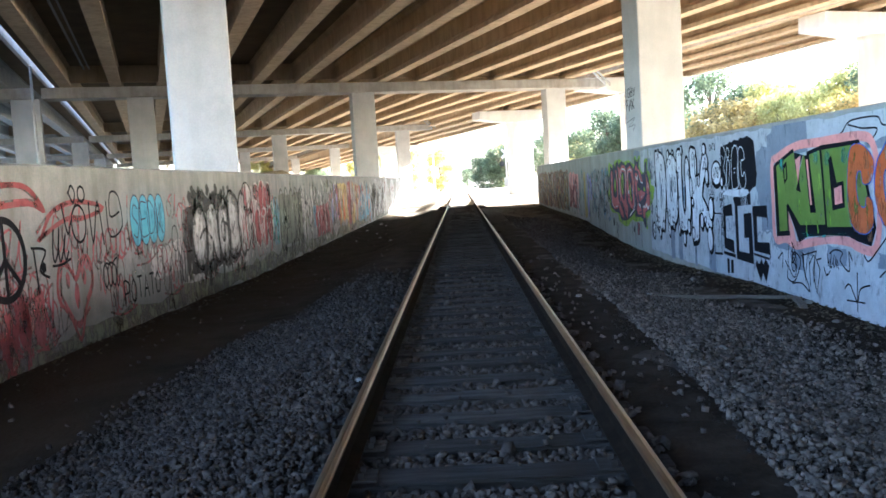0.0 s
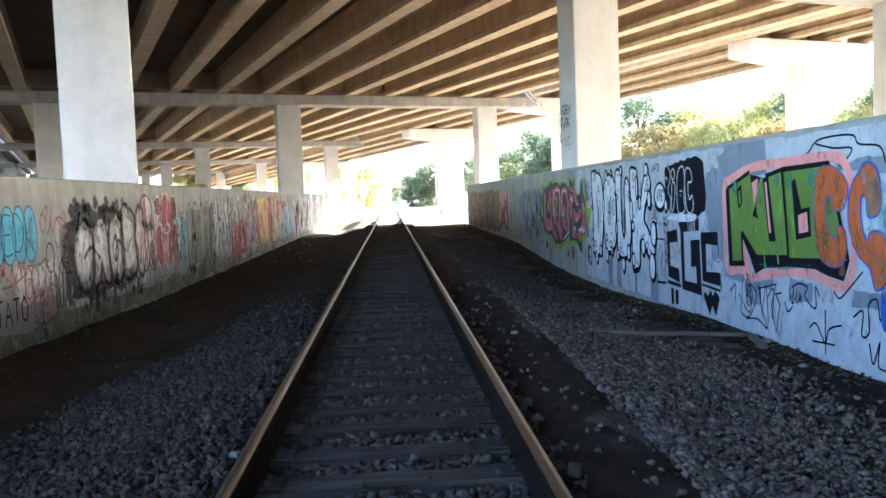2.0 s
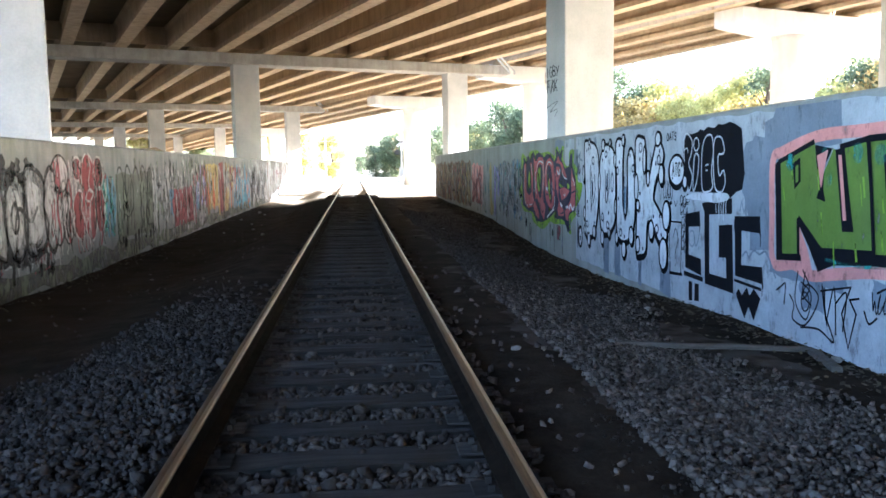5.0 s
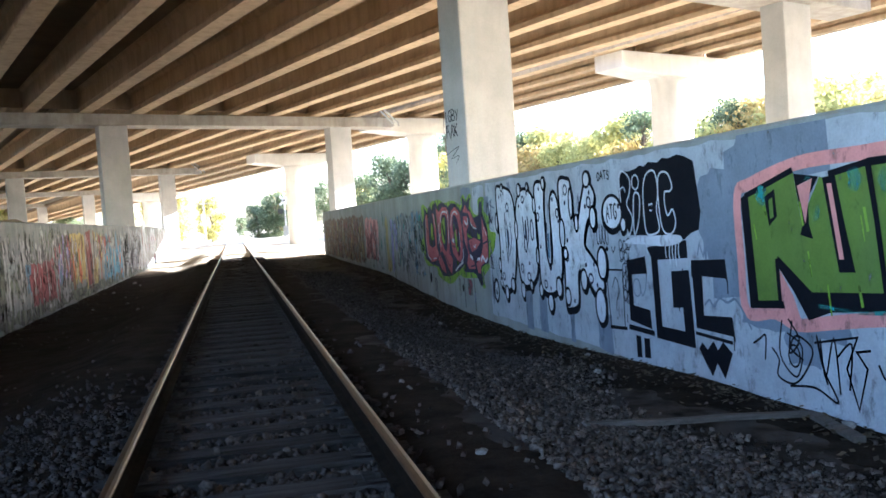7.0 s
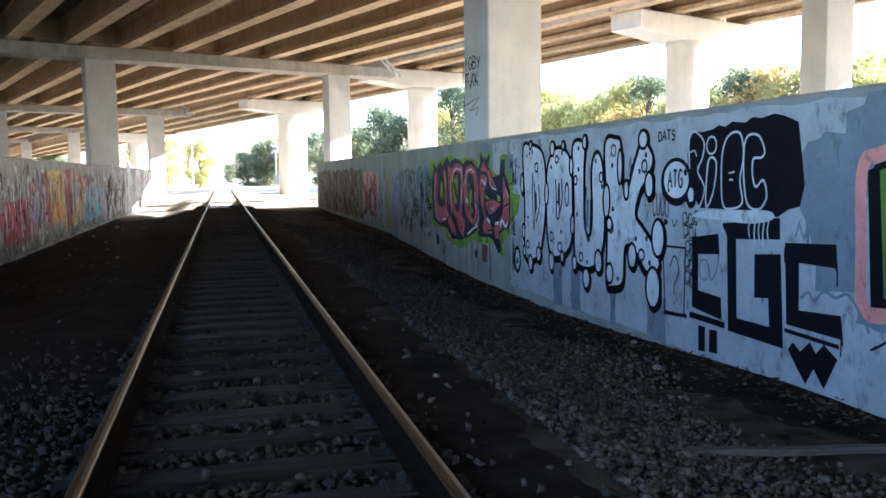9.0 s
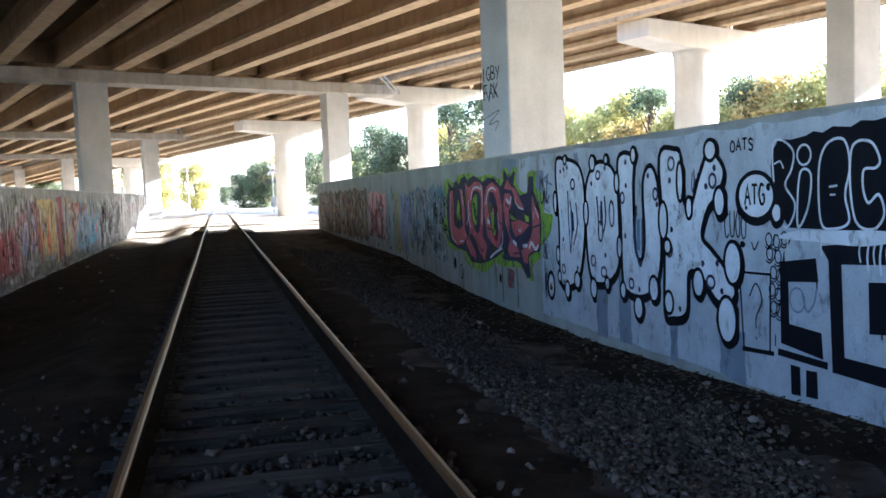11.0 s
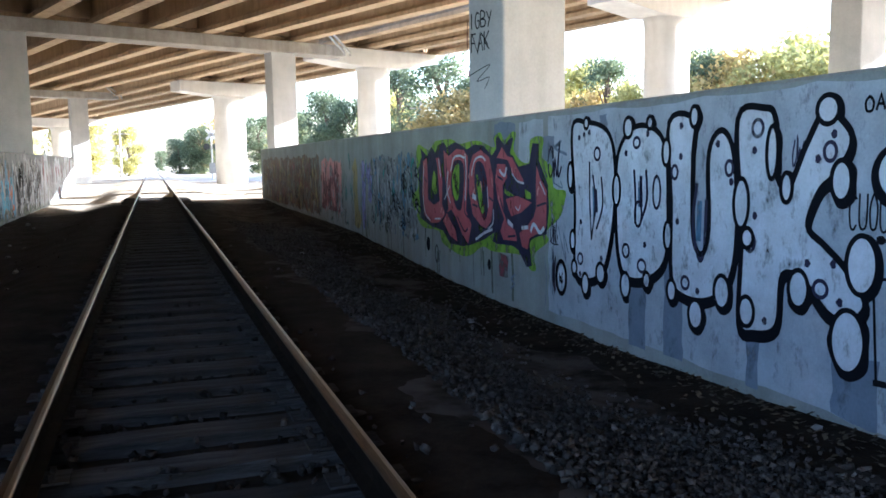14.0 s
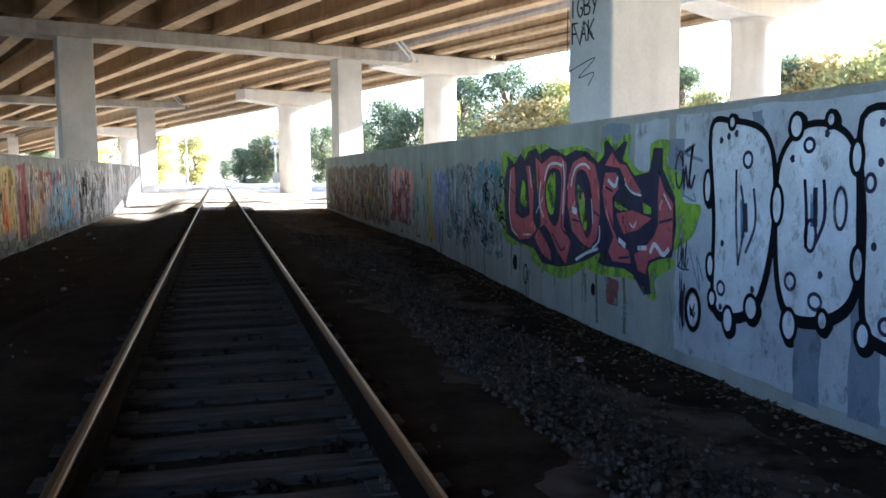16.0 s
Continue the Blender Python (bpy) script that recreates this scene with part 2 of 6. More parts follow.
def tube(bm, pts, r, sides=8):
    rings = []
    for i, p in enumerate(pts):
        p = Vector(p)
        d = (Vector(pts[min(i + 1, len(pts) - 1)]) - Vector(pts[max(i - 1, 0)])).normalized()
        side = d.orthogonal().normalized()
        other = d.cross(side)
        rr = r[i] if isinstance(r, (list, tuple)) else r
        rings.append([bm.verts.new(p + rr * (math.cos(2 * math.pi * k / sides) * side + math.sin(2 * math.pi * k / sides) * other)) for k in range(sides)])
    for a, b in zip(rings, rings[1:]):
        # match the start of the two rings, so that the tube does not twist
        s = min(range(sides), key=lambda k: (a[0].co - b[k].co).length)
        for k in range(sides):
            bm.faces.new((a[k], a[(k + 1) % sides], b[(s + k + 1) % sides], b[(s + k) % sides]))
    bm.faces.new(rings[0][::-1]), bm.faces.new(rings[-1])


def empty(name, label, category, group="", kind="", at=(0, 0, 0)):
    e = new(name)
    e.location = at
    return tagged(e, label, category, group, kind)


# ---- ground ----
def smooth01(a, b, v):
    t = min(max((v - a) / (b - a), 0.0), 1.0)
    return t * t * (3 - 2 * t)


WALL_R, WALL_L, END_R, END_L = 4.32, -4.6, 48.4, 67.0


def ground_z(x, y):
    far = smooth01(40, 52, y)
    if x >= 0:
        low = -0.30 - 0.18 * smooth01(13, 19, y) + 0.32 * smooth01(22, 33, y)
        low = low * (1 - far) - 0.04 * far
        z = -0.07 + (low + 0.07) * smooth01(1.5, 3.3, x)
    else:
        low = -0.20 - 0.14 * smooth01(9, 22, y)
        low = low * (1 - smooth01(50, 66, y)) - 0.04 * smooth01(50, 66, y)
        z = -0.07 + (low + 0.07) * smooth01(1.5, 3.0, -x)
    z += 0.085 * smooth01(0.8, 0.95, abs(x)) * (1 - smooth01(1.4, 2.4, abs(x))) * (1 - far)
    z += 3.2 * math.exp(-(((x + 14) / 3.6) ** 2) - ((y - 64) / 8.0) ** 2)
    z += 0.2 * smooth01(49, 54, y) * (1 - smooth01(1.6, 3.2, abs(x)))
    z += 1.1 * math.exp(-(((x - 8.5) / 1.9) ** 2) - ((y - 58) / 3.5) ** 2)
    z += 0.03 * noise.noise((x * 0.9, y * 0.9, 0.3)) * smooth01(1.3, 2.0, abs(x)) + 0.012 * noise.noise((x * 4.5, y * 4.5, 1.3))
    return z


def spread(dense, grow, stop):
    out, step = list(dense), dense[1] - dense[0]
    while out[-1] < stop:
        step *= grow
        out.append(out[-1] + step)
    return out


def build_ground():
    half = spread([i * 0.15 for i in range(40)], 1.18, 1500)
    xs = [-v for v in half[:0:-1]] + half
    fwd = spread([i * 0.25 for i in range(-32, 260)], 1.12, 2500)
    ys = [-8 - (v + 8) for v in spread([-8 + i * 0.5 for i in range(1, 10)], 1.2, 800)][::-1] + fwd
    verts = [(x, y, ground_z(x, y)) for y in ys for x in xs]
    w = len(xs)
    faces = [(j * w + i, j * w + i + 1, (j + 1) * w + i + 1, (j + 1) * w + i) for j in range(len(ys) - 1) for i in range(w - 1)]
    me = bpy.data.meshes.new("ground")
    me.from_pydata(verts, [], faces)
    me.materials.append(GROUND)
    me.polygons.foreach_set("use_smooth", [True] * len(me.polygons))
    tagged(new("ground", me), "bare soil toned down for the shade under the bridge, pale sunlit gravel beyond", "ground", kind="structure")


build_ground()


# ---- retaining walls ----
def wall(name, x0, x1, y0, y1, top, mat, label):
    bm = bmesh.new()
    prism(bm, [(x0, -0.9), (x1, -0.9), (x1, top - 0.03), (x1 + 0.03 * (1 if x0 > x1 else -1), top), (x0 - 0.03 * (1 if x0 > x1 else -1), top), (x0, top - 0.03)], y0, y1, lambda u, v, w: (u, w, v))
    return tagged(link(name, bm, mat), label, "wall", kind="structure")


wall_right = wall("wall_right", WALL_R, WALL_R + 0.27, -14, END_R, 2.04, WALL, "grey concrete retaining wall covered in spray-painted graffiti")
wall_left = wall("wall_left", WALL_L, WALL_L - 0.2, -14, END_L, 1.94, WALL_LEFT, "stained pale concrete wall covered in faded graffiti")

# ---- overpasses: q runs across the decks, g along them ----
TURN_DECK = Matrix.Rotation(radians(20.5), 4, "Z")


def deck_box(q0, q1, g0, g1, z0, z1, bevel=0.0):
    return boxed(q0, q1, g0, g1, z0, z1, bevel=bevel, turn=TURN_DECK)


def girder(q, g0, g1, z0, z1, drop, high, wide=0.56):
    """A concrete I-girder from g0 to g1 whose underside goes from z0 to z1."""
    w, t = wide / 2, 0.1
    out = [(-w, 0), (w, 0), (w, 0.17), (t, 0.32), (t, high - 0.22), (w * 0.8, high - 0.12), (w * 0.8, high), (-w * 0.8, high), (-w * 0.8, high - 0.12), (-t, high - 0.22), (-t, 0.32), (-w, 0.17)]
    bm = bmesh.new()
    prism(bm, out, g0, g1, lambda u, v, s: TURN_DECK @ Vector((q + u, s, v + z0 + (z1 - z0) * (s - g0) / (g1 - g0))))
    return bm


def column(q, g, z0, z1, wq=1.31, wg=0.74):
    return deck_box(q, q + wq, g, g + wg, z0, z1, 0.035)


BENTS = [(-12.0, (0.6, 12.2, 23.6)), (19.75, (0.98, 12.33, 23.47)), (47.5, (-0.3, 11.55, 23.65)), (81.0, (-0.2, 11.7, 23.9)), (112.0, (-0.2, 11.7, 23.6)), (143.0, (0.0, 11.7, 23.4))]
CAP0, CAP1 = 6.74, 7.28


def pier(g, qs, q0, q1, label):
    e = empty("bridge_pier", label, "bridge pier", "piers of the overpass")
    part("cap_beam", deck_box(q0, q1, g - 0.25, g + 1.1, CAP0, CAP1, 0.03), CONCRETE, e, "long grey concrete cap beam")
    for q in qs:
        part("column", column(q, g, -0.7, CAP0 + 0.02), COLUMN, e)
    return e


def overpass(name, label, q0, q1, qs, stops, z_at, slab_z=1.2, beam=None):
    e = empty(name, label, "overpass")
    for a, b in zip(stops, stops[1:]):
        for q in qs:
            part("girder", girder(q, a + 0.47, b + 0.37, z_at(a), z_at(b), 0, slab_z - 0.02), beam or GIRDER, e)
        # diaphragms between girders over the pier
        for u, v in zip(qs, qs[1:]):
            part("diaphragm", deck_box(u + 0.13, v - 0.13, a + 0.5, a + 0.75, z_at(a) + 0.3, z_at(a) + slab_z - 0.05), GIRDER, e)
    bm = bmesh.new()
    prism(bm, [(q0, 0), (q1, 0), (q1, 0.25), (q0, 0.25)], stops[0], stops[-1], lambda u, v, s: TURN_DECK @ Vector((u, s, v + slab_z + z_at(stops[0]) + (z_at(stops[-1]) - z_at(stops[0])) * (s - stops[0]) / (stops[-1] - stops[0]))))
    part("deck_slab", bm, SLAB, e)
    for u in (q0, q1 - 0.3):
        bm = bmesh.new()
        prism(bm, [(u, 0.25), (u + 0.3, 0.25), (u + 0.22, 1.1), (u + 0.08, 1.1)], stops[0], stops[-1], lambda a, b, s: TURN_DECK @ Vector((a, s, b + slab_z + z_at(stops[0]) + (z_at(stops[-1]) - z_at(stops[0])) * (s - stops[0]) / (stops[-1] - stops[0]))))
        part("parapet", bm, CONCRETE, e)
    return e


STOPS = [-60.0] + [g for g, _ in BENTS] + [175.0]
overpass("main_overpass", "concrete highway overpass with tan-stained girders", -4.45, 26.7, [25.03 - 2.345 * k for k in range(12, -1, -1)], STOPS, lambda g: 7.3)
for g, qs in BENTS:
    pier(g, qs, -4.25, 27.6, "grey concrete bridge pier with rectangular columns behind the walls")
overpass("side_overpass", "second concrete overpass beside the main one", -21.0, -4.92, [-5.9 - 2.4 * k for k in range(6, -1, -1)], STOPS[2:], lambda g: 7.3, beam=COLUMN)
for g, qs in BENTS[1:]:
    pier(g, (-5.7, -17.5), -20.6, -4.65, "grey concrete pier of the second overpass")


def ramp_z(g):
    return 8.06 - 0.0217 * (g - 32.0)


RAMP_PIERS = [13.5, 32.0, 50.5, 68.5, 106.0]
MAIN_TURN = TURN_DECK.copy()
TURN_DECK = MAIN_TURN @ Matrix(((1, -0.036, 0, 1.15), (0, 1, 0, 0), (0, 0, 1, 0), (0, 0, 0, 1)))
overpass("ramp_overpass", "narrow pale concrete ramp bridge on hammerhead piers", 28.3, 37.3, [29.2, 31.7, 34.2, 36.7], [-60.0, -5.0] + RAMP_PIERS + [175.0], ramp_z)


def ramp_pier(g, dq=0.0, wide=1.0):
    top = ramp_z(g) - 0.03
    e = empty("ramp_pier", "concrete hammerhead pier with the sun's brightness put into its colour", "bridge pier", "piers of the ramp")
    bm = bmesh.new()
    prism(bm, [(28.7, top), (36.8, top), (36.8, top - 0.5), (34.2, top - 0.95), (31.2, top - 0.95), (28.7, top - 0.7)], g - 0.8, g + 0.8, lambda u, v, s: TURN_DECK @ Vector((u + dq, s, v)))
    part("hammerhead", bm, RAMP, e)
    bm = bmesh.new()
    levels = [(-0.7, 0.92), (top - 1.6, 0.92), (top - 1.2, 0.96), (top - 0.9, 1.1)]
    rings = []
    for z, w in levels:
        ring = []
        for k in range(28):
            a = 2 * math.pi * k / 28
            c, d = math.cos(a), math.sin(a)
            ring.append(bm.verts.new(TURN_DECK @ Vector((32.7 + dq + wide * w * math.copysign(abs(c) ** 0.75, c), g + 0.78 * math.copysign(abs(d) ** 0.75, d), z))))
        rings.append(ring)
    for a, b in zip(rings, rings[1:]):
        for k in range(28):
            bm.faces.new((a[k], a[(k + 1) % 28], b[(k + 1) % 28], b[k])).smooth = True
    bm.faces.new(rings[0][::-1]), bm.faces.new(rings[-1])
    part("column", bm, RAMP, e)


for g, dq, wide in zip(RAMP_PIERS, (0.7, 0.7, -0.4, 0.0, 0.0), (1.0, 1.0, 0.92, 1.2, 1.2)):
    ramp_pier(g, dq, wide)
TURN_DECK = MAIN_TURN

# ---- railway track ----
track = empty("railway_track", "worn single railway track on timber ties in ballast", "railway track")
TRACK_END = 220.0


def rail(x):
    """Flat-bottomed rail: rusty web, brown head, a painted highlight along the head's right edge."""
    s = -1 if x > 0 else 1
    prof = [(-0.07, 0.012), (0.07, 0.012), (0.07, 0.022), (0.012, 0.045), (0.012, 0.13), (0.034, 0.143), (0.034, 0.163), (0.031, 0.171), (0.025, 0.176), (0.015, 0.179), (0.005, 0.1802), (-0.005, 0.1802), (-0.015, 0.179), (-0.025, 0.176), (-0.031, 0.171), (-0.034, 0.163), (-0.034, 0.143), (-0.012, 0.13), (-0.012, 0.045), (-0.07, 0.022)]
    if s < 0:
        prof = [(-u, v) for u, v in prof[::-1]]
    bm = bmesh.new()
    prism(bm, prof, -8.0, TRACK_END, lambda u, v, w: (x + u, w, v))
    bmesh.ops.recalc_face_normals(bm, faces=bm.faces)
    for f in bm.faces:
        c = f.calc_center_median()
        if c.z > 0.14 and abs(f.normal.y) < 0.5:
            f.material_index = 2 if f.normal.z > 0.1 else 0
            # reflection from the right, painted on the same side of both heads
            if f.normal.z > 0.6 and 0.004 < c.x - x < 0.03:
                f.material_index = 1
    return part("rail", bm, [RAIL, RAIL_GLINT, RAIL_HEAD], track, "rusty steel rail with a highlight painted along its head")


rail(-0.7525), rail(0.7525)


def build_ties():
    random.seed(4)
    shapes = []
    for k in range(6):
        bm = bmesh.new()
        box(bm, -1.3, 1.3, -0.115, 0.115, -0.18, 0.0, bevel=0.012)
        long = [e for e in bm.edges if abs(e.verts[0].co.x - e.verts[1].co.x) > 1.0]
        bmesh.ops.subdivide_edges(bm, edges=long, cuts=7, use_grid_fill=True)
        for v in bm.verts:
            v.co += Vector((random.uniform(-0.02, 0.02), random.uniform(-0.012, 0.012), random.uniform(-0.016, 0.003)))
        me = bpy.data.meshes.new("tie")
        bm.to_mesh(me), bm.free()
        me.materials.append(TIE)
        shapes.append(me)
    plate = bpy.data.meshes.new("tie_plate")
    bm = boxed(-0.19, 0.19, -0.09, 0.09, 0.0, 0.014, bevel=0.003)
    for sx in (-0.11, 0.11):
        for sy in (-0.05, 0.05):
            box(bm, sx - 0.014, sx + 0.014, sy - 0.012, sy + 0.012, 0.013, 0.045)
    bm.to_mesh(plate), bm.free()
    plate.materials.append(TIE)
    for i in range(-24, 92):
        ob = new("tie", random.choice(shapes))
        ob.parent = track
        ob.location = (random.uniform(-0.04, 0.04), 5.58 + 0.52 * i + random.uniform(-0.025, 0.025), random.uniform(-0.008, 0.006))
        ob.rotation_euler = (0, 0, radians(random.uniform(-1.0, 1.0)))
        if -6 < i < 45:
            for x in (-0.7525, 0.7525):
                p = new("tie_plate", plate)
                p.parent = ob
                p.location = (x - ob.location.x, 0, -ob.location.z + 0.0015)


build_ties()


def build_ballast():
    """Broken stones: denser close to the walk, thinning into the soil."""
    rng = np.random.default_rng(7)
    base = np.array([(sx, sy, sz) for sx in (-1, 1) for sy in (-1, 1) for sz in (-1, 1)]) * 0.72
    tri = np.array([(0, 1, 3), (0, 3, 2), (4, 6, 7), (4, 7, 5), (0, 4, 5), (0, 5, 1), (2, 3, 7), (2, 7, 6), (0, 2, 6), (0, 6, 4), (1, 5, 7), (1, 7, 3)])

    def scatter(name, n, x0, x1, y0, y1, size, keep, lift, label, mat=BALLAST):
        x, y = rng.uniform(x0, x1, n), rng.uniform(0, 1, n) ** 1.5 * (y1 - y0) + y0
        ok = np.array([keep(a, b) for a, b in zip(x, y)])
        x, y = x[ok], y[ok]
        n = len(x)
        s = rng.uniform(0.55, 1.25, n) * size
        big = rng.random(n) < 0.04
        s[big] *= 1.5
        shape = (base[None] * rng.uniform(0.6, 1.2, (n, 8, 1)) + rng.uniform(-0.32, 0.32, (n, 8, 3))) * (s[:, None, None]) * rng.uniform([0.75, 0.6, 0.5], [1.35, 1.1, 0.95], (n, 3))[:, None, :]
        k = rng.uniform(-0.9, 0.9, n)
        c, d = np.cos(k)[:, None], np.sin(k)[:, None]
        shape = np.stack([shape[..., 0] * c - shape[..., 2] * d, shape[..., 1], shape[..., 0] * d + shape[..., 2] * c], -1)
        a = rng.uniform(0, 2 * np.pi, n)
        c, d = np.cos(a)[:, None], np.sin(a)[:, None]
        v = np.stack([shape[..., 0] * c - shape[..., 1] * d, shape[..., 0] * d + shape[..., 1] * c, shape[..., 2]], -1)
        z = np.array([ground_z(p, q) for p, q in zip(x, y)]) + lift(x, rng.uniform(0, 1, n)) + s * 0.25
        v += np.stack([x, y, z], -1)[:, None, :]
        faces = (tri[None] + (np.arange(n) * 8)[:, None, None]).reshape(-1, 3)
        me = bpy.data.meshes.new(name)
        me.vertices.add(n * 8), me.loops.add(len(faces) * 3), me.polygons.add(len(faces))
        me.vertices.foreach_set("co", v.reshape(-1))
        me.loops.foreach_set("vertex_index", faces.reshape(-1).astype(np.int32))
        me.polygons.foreach_set("loop_start", np.arange(0, len(faces) * 3, 3, dtype=np.int32))
        me.update(calc_edges=True)
        me.materials.append(mat)
        tagged(new(name, me), label, "gravel", kind="stuff")

    def crib(x, y):
        k = (y - 5.58) / 0.52
        return abs(k - round(k)) * 0.52 > 0.132 and rng.random() > 0.75 * smooth01(9, 16, y) and abs(abs(x) - 0.7525) > 0.06 and (abs(x) < 0.6 or rng.random() < 0.6)

    def shoulder(x, y):
        n = noise.noise((x * 0.6, y * 0.35, 5.0))
        limit = 3.05 + 0.6 * n if x > 0 else 2.75 + 0.5 * n - 1.0 * smooth01(6, 16, y)
        bare = smooth01(13, 26, y) if x > 0 else smooth01(7, 19, y)
        inner = 1.35 + 0.2 * n + 0.25 * smooth01(4, 12, y) if x > 0 else 1.05
        gap = smooth01(0.0, 0.35, noise.noise((x * 1.1, y * 0.8, 9.0)) - 0.1) * (1.0 if x > 0 else 0.5)
        strip = inner < abs(x) or rng.random() < (0.012 if x > 0 else 0.5)
        return strip and abs(x) < limit + 0.5 * rng.random() ** 2 and rng.random() > 0.8 * bare * ((0.6 + 0.6 * n) if x > 0 else (0.75 + 0.2 * n)) and rng.random() > 0.55 * gap

    flat, high = (lambda x, r: 0.025 * r), (lambda x, r: 0.005 + 0.034 * r)
    def fade_out(rule):
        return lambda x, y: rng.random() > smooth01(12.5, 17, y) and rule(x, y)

    # darker stones take over further in, standing in for the falling light
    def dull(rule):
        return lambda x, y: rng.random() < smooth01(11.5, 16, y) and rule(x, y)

    scatter("crib_ballast", 44000, -0.95, 0.95, -3.0, 17, 0.027, fade_out(crib), high, "grey broken stone between the ties")
    scatter("sooty_crib_ballast", 13000, -0.95, 0.95, 11.5, 40, 0.027, dull(crib), high, "broken stone between the ties, darkened for weaker light deep under the deck", BALLAST_DULL)
    scatter("shoulder_ballast", 96000, 0.95, 4.0, -3.0, 17, 0.0225, fade_out(shoulder), flat, "grey broken stone along the track shoulder", BALLAST_LIT)
    scatter("dull_shoulder_ballast", 30000, 0.95, 4.0, 11.5, 34, 0.022, dull(shoulder), flat, "dusty broken stone along the track shoulder, toned down for weaker light", BALLAST_DUSTY)
    scatter("dull_bank_ballast", 26000, -3.2, -0.9, 6.0, 24, 0.022, lambda x, y: rng.random() < smooth01(6, 11, y) * (1 - smooth01(11, 17, y)) and shoulder(x, y), flat, "greyer broken stone beside the dirt bank", BALLAST_DUSTY)
    scatter("bank_ballast", 90000, -3.6, -0.9, -3.0, 14, 0.0225, lambda x, y: rng.random() > smooth01(7, 12, y) and shoulder(x, y), flat, "grey broken stone beside the dirt bank")
    scatter("shoulder_grit", 70000, 0.95, 4.0, -3.0, 16, 0.011, lambda x, y: shoulder(x, y) or (rng.random() < 0.2 and y < 10 and x > 1.35), flat, "small broken stone filling the track shoulder", BALLAST_DULL)
    scatter("bank_grit", 60000, -3.8, -0.9, -3.0, 14, 0.011, shoulder, flat, "small broken stone filling the dirt bank", BALLAST_DUSTY)
    scatter("tie_top_stones", 900, -0.65, 0.65, -3.0, 17, 0.022, lambda x, y: rng.random() < 0.5 and not crib(x, y), lambda x, r: 0.075 + 0 * r, "few stray stones lying on the ties")
    scatter("loose_stones", 3400, -4.5, 4.25, 2.0, 48, 0.022, lambda x, y: abs(x) > 1.6 and (rng.random() < 0.3 or x > 3.9), lambda x, r: 0 * r, "scattered loose stones along the foot of the walls")


build_ballast()


# ---- trees ----
def tree_mesh(name, seed, height, radius, leaf, base_clear, clumps, leaves, size, label):
    random.seed(seed)
    e = empty("tree", label, "tree", "trees behind the wall")
    bm = bmesh.new()
    top = height * 0.8
    trunk = [(0.15 * math.sin(k * 1.3 + seed), 0.15 * math.cos(k * 0.9 + seed), top * k / 5 - 0.3 * (k == 0)) for k in range(6)]
    r0 = 0.018 * height + 0.05
    tube(bm, trunk, [r0 * (1 - 0.15 * k) for k in range(6)], 7)
    centres = []
    for k in range(clumps):
        a, h = random.uniform(0, 2 * math.pi), random.uniform(base_clear, 1.0)
        wide = radius * math.sin(math.pi * min(max((h - base_clear) / (1.08 - base_clear), 0.08), 0.97)) ** 0.6
        rr = wide * random.uniform(0.35, 1.0)
        c = Vector((rr * math.cos(a), rr * math.sin(a), h * height))
        centres.append(c)
        if k % 2 == 0:
            s = Vector((0, 0, max(0.3, c.z * 0.72)))
            tube(bm, [s, s.lerp(c, 0.5) + Vector((0, 0, 0.1)), c], [r0 * 0.4, r0 * 0.25, 0.01], 5)
    part("trunk", bm, BARK, e)
    vs, fs = [], []
    for k in range(leaves):
        c = random.choice(centres)
        d = Vector((random.gauss(0, 1), random.gauss(0, 1), random.gauss(0, 0.8))) * radius * 0.17
        p = c + d
        u = Vector((random.gauss(0, 1), random.gauss(0, 1), random.gauss(0, 1))).normalized()
        v = u.orthogonal().normalized()
        v = (v * math.cos(k) + u.cross(v) * math.sin(k))
        s = size * random.uniform(0.6, 1.4)
        i = len(vs)
        vs += [p - u * s, p + v * s * 0.5, p + u * s, p - v * s * 0.5]
        fs.append((i, i + 1, i + 2, i + 3))
    me = bpy.data.meshes.new("crown")
    me.from_pydata(vs, [], fs)
    me.materials.append(leaf)
    ob = new("crown", me)
    ob.parent = e
    return e


TREES = {
    "dark": tree_mesh("tree", 1, 9.0, 3.2, LEAF_DARK, 0.1, 60, 9000, 0.16, "dark green tree in full leaf behind the wall"),
    "light": tree_mesh("tree", 2, 8.0, 2.8, LEAF_LIGHT, 0.12, 50, 6500, 0.17, "yellow-green sunlit tree behind the wall"),
    "rust": tree_mesh("tree", 3, 6.0, 2.8, LEAF_RUST, 0.1, 45, 6000, 0.15, "golden autumn tree behind the wall"),
    "thin": tree_mesh("tree", 5, 10.0, 2.6, LEAF_DARK, 0.3, 42, 4200, 0.15, "tall thin-crowned green tree behind the wall"),
}
FIRST = {k: True for k in TREES}


def plant(kind, x, y, top, wide=1.0, turn=0.0):
    base_h = {"dark": 9.0, "light": 8.0, "rust": 6.0, "thin": 10.0}[kind]
    s = (top + 0.3) / base_h / 1.04
    m = Matrix.Translation((x, y, -0.25)) @ Matrix.Rotation(turn, 4, "Z") @ Matrix.Diagonal((s * wide, s * wide, s, 1))
    if FIRST[kind]:
        FIRST[kind] = False
        TREES[kind].matrix_basis = m
        return
    e = copy_thing(TREES[kind], Matrix())
    e.matrix_basis = m


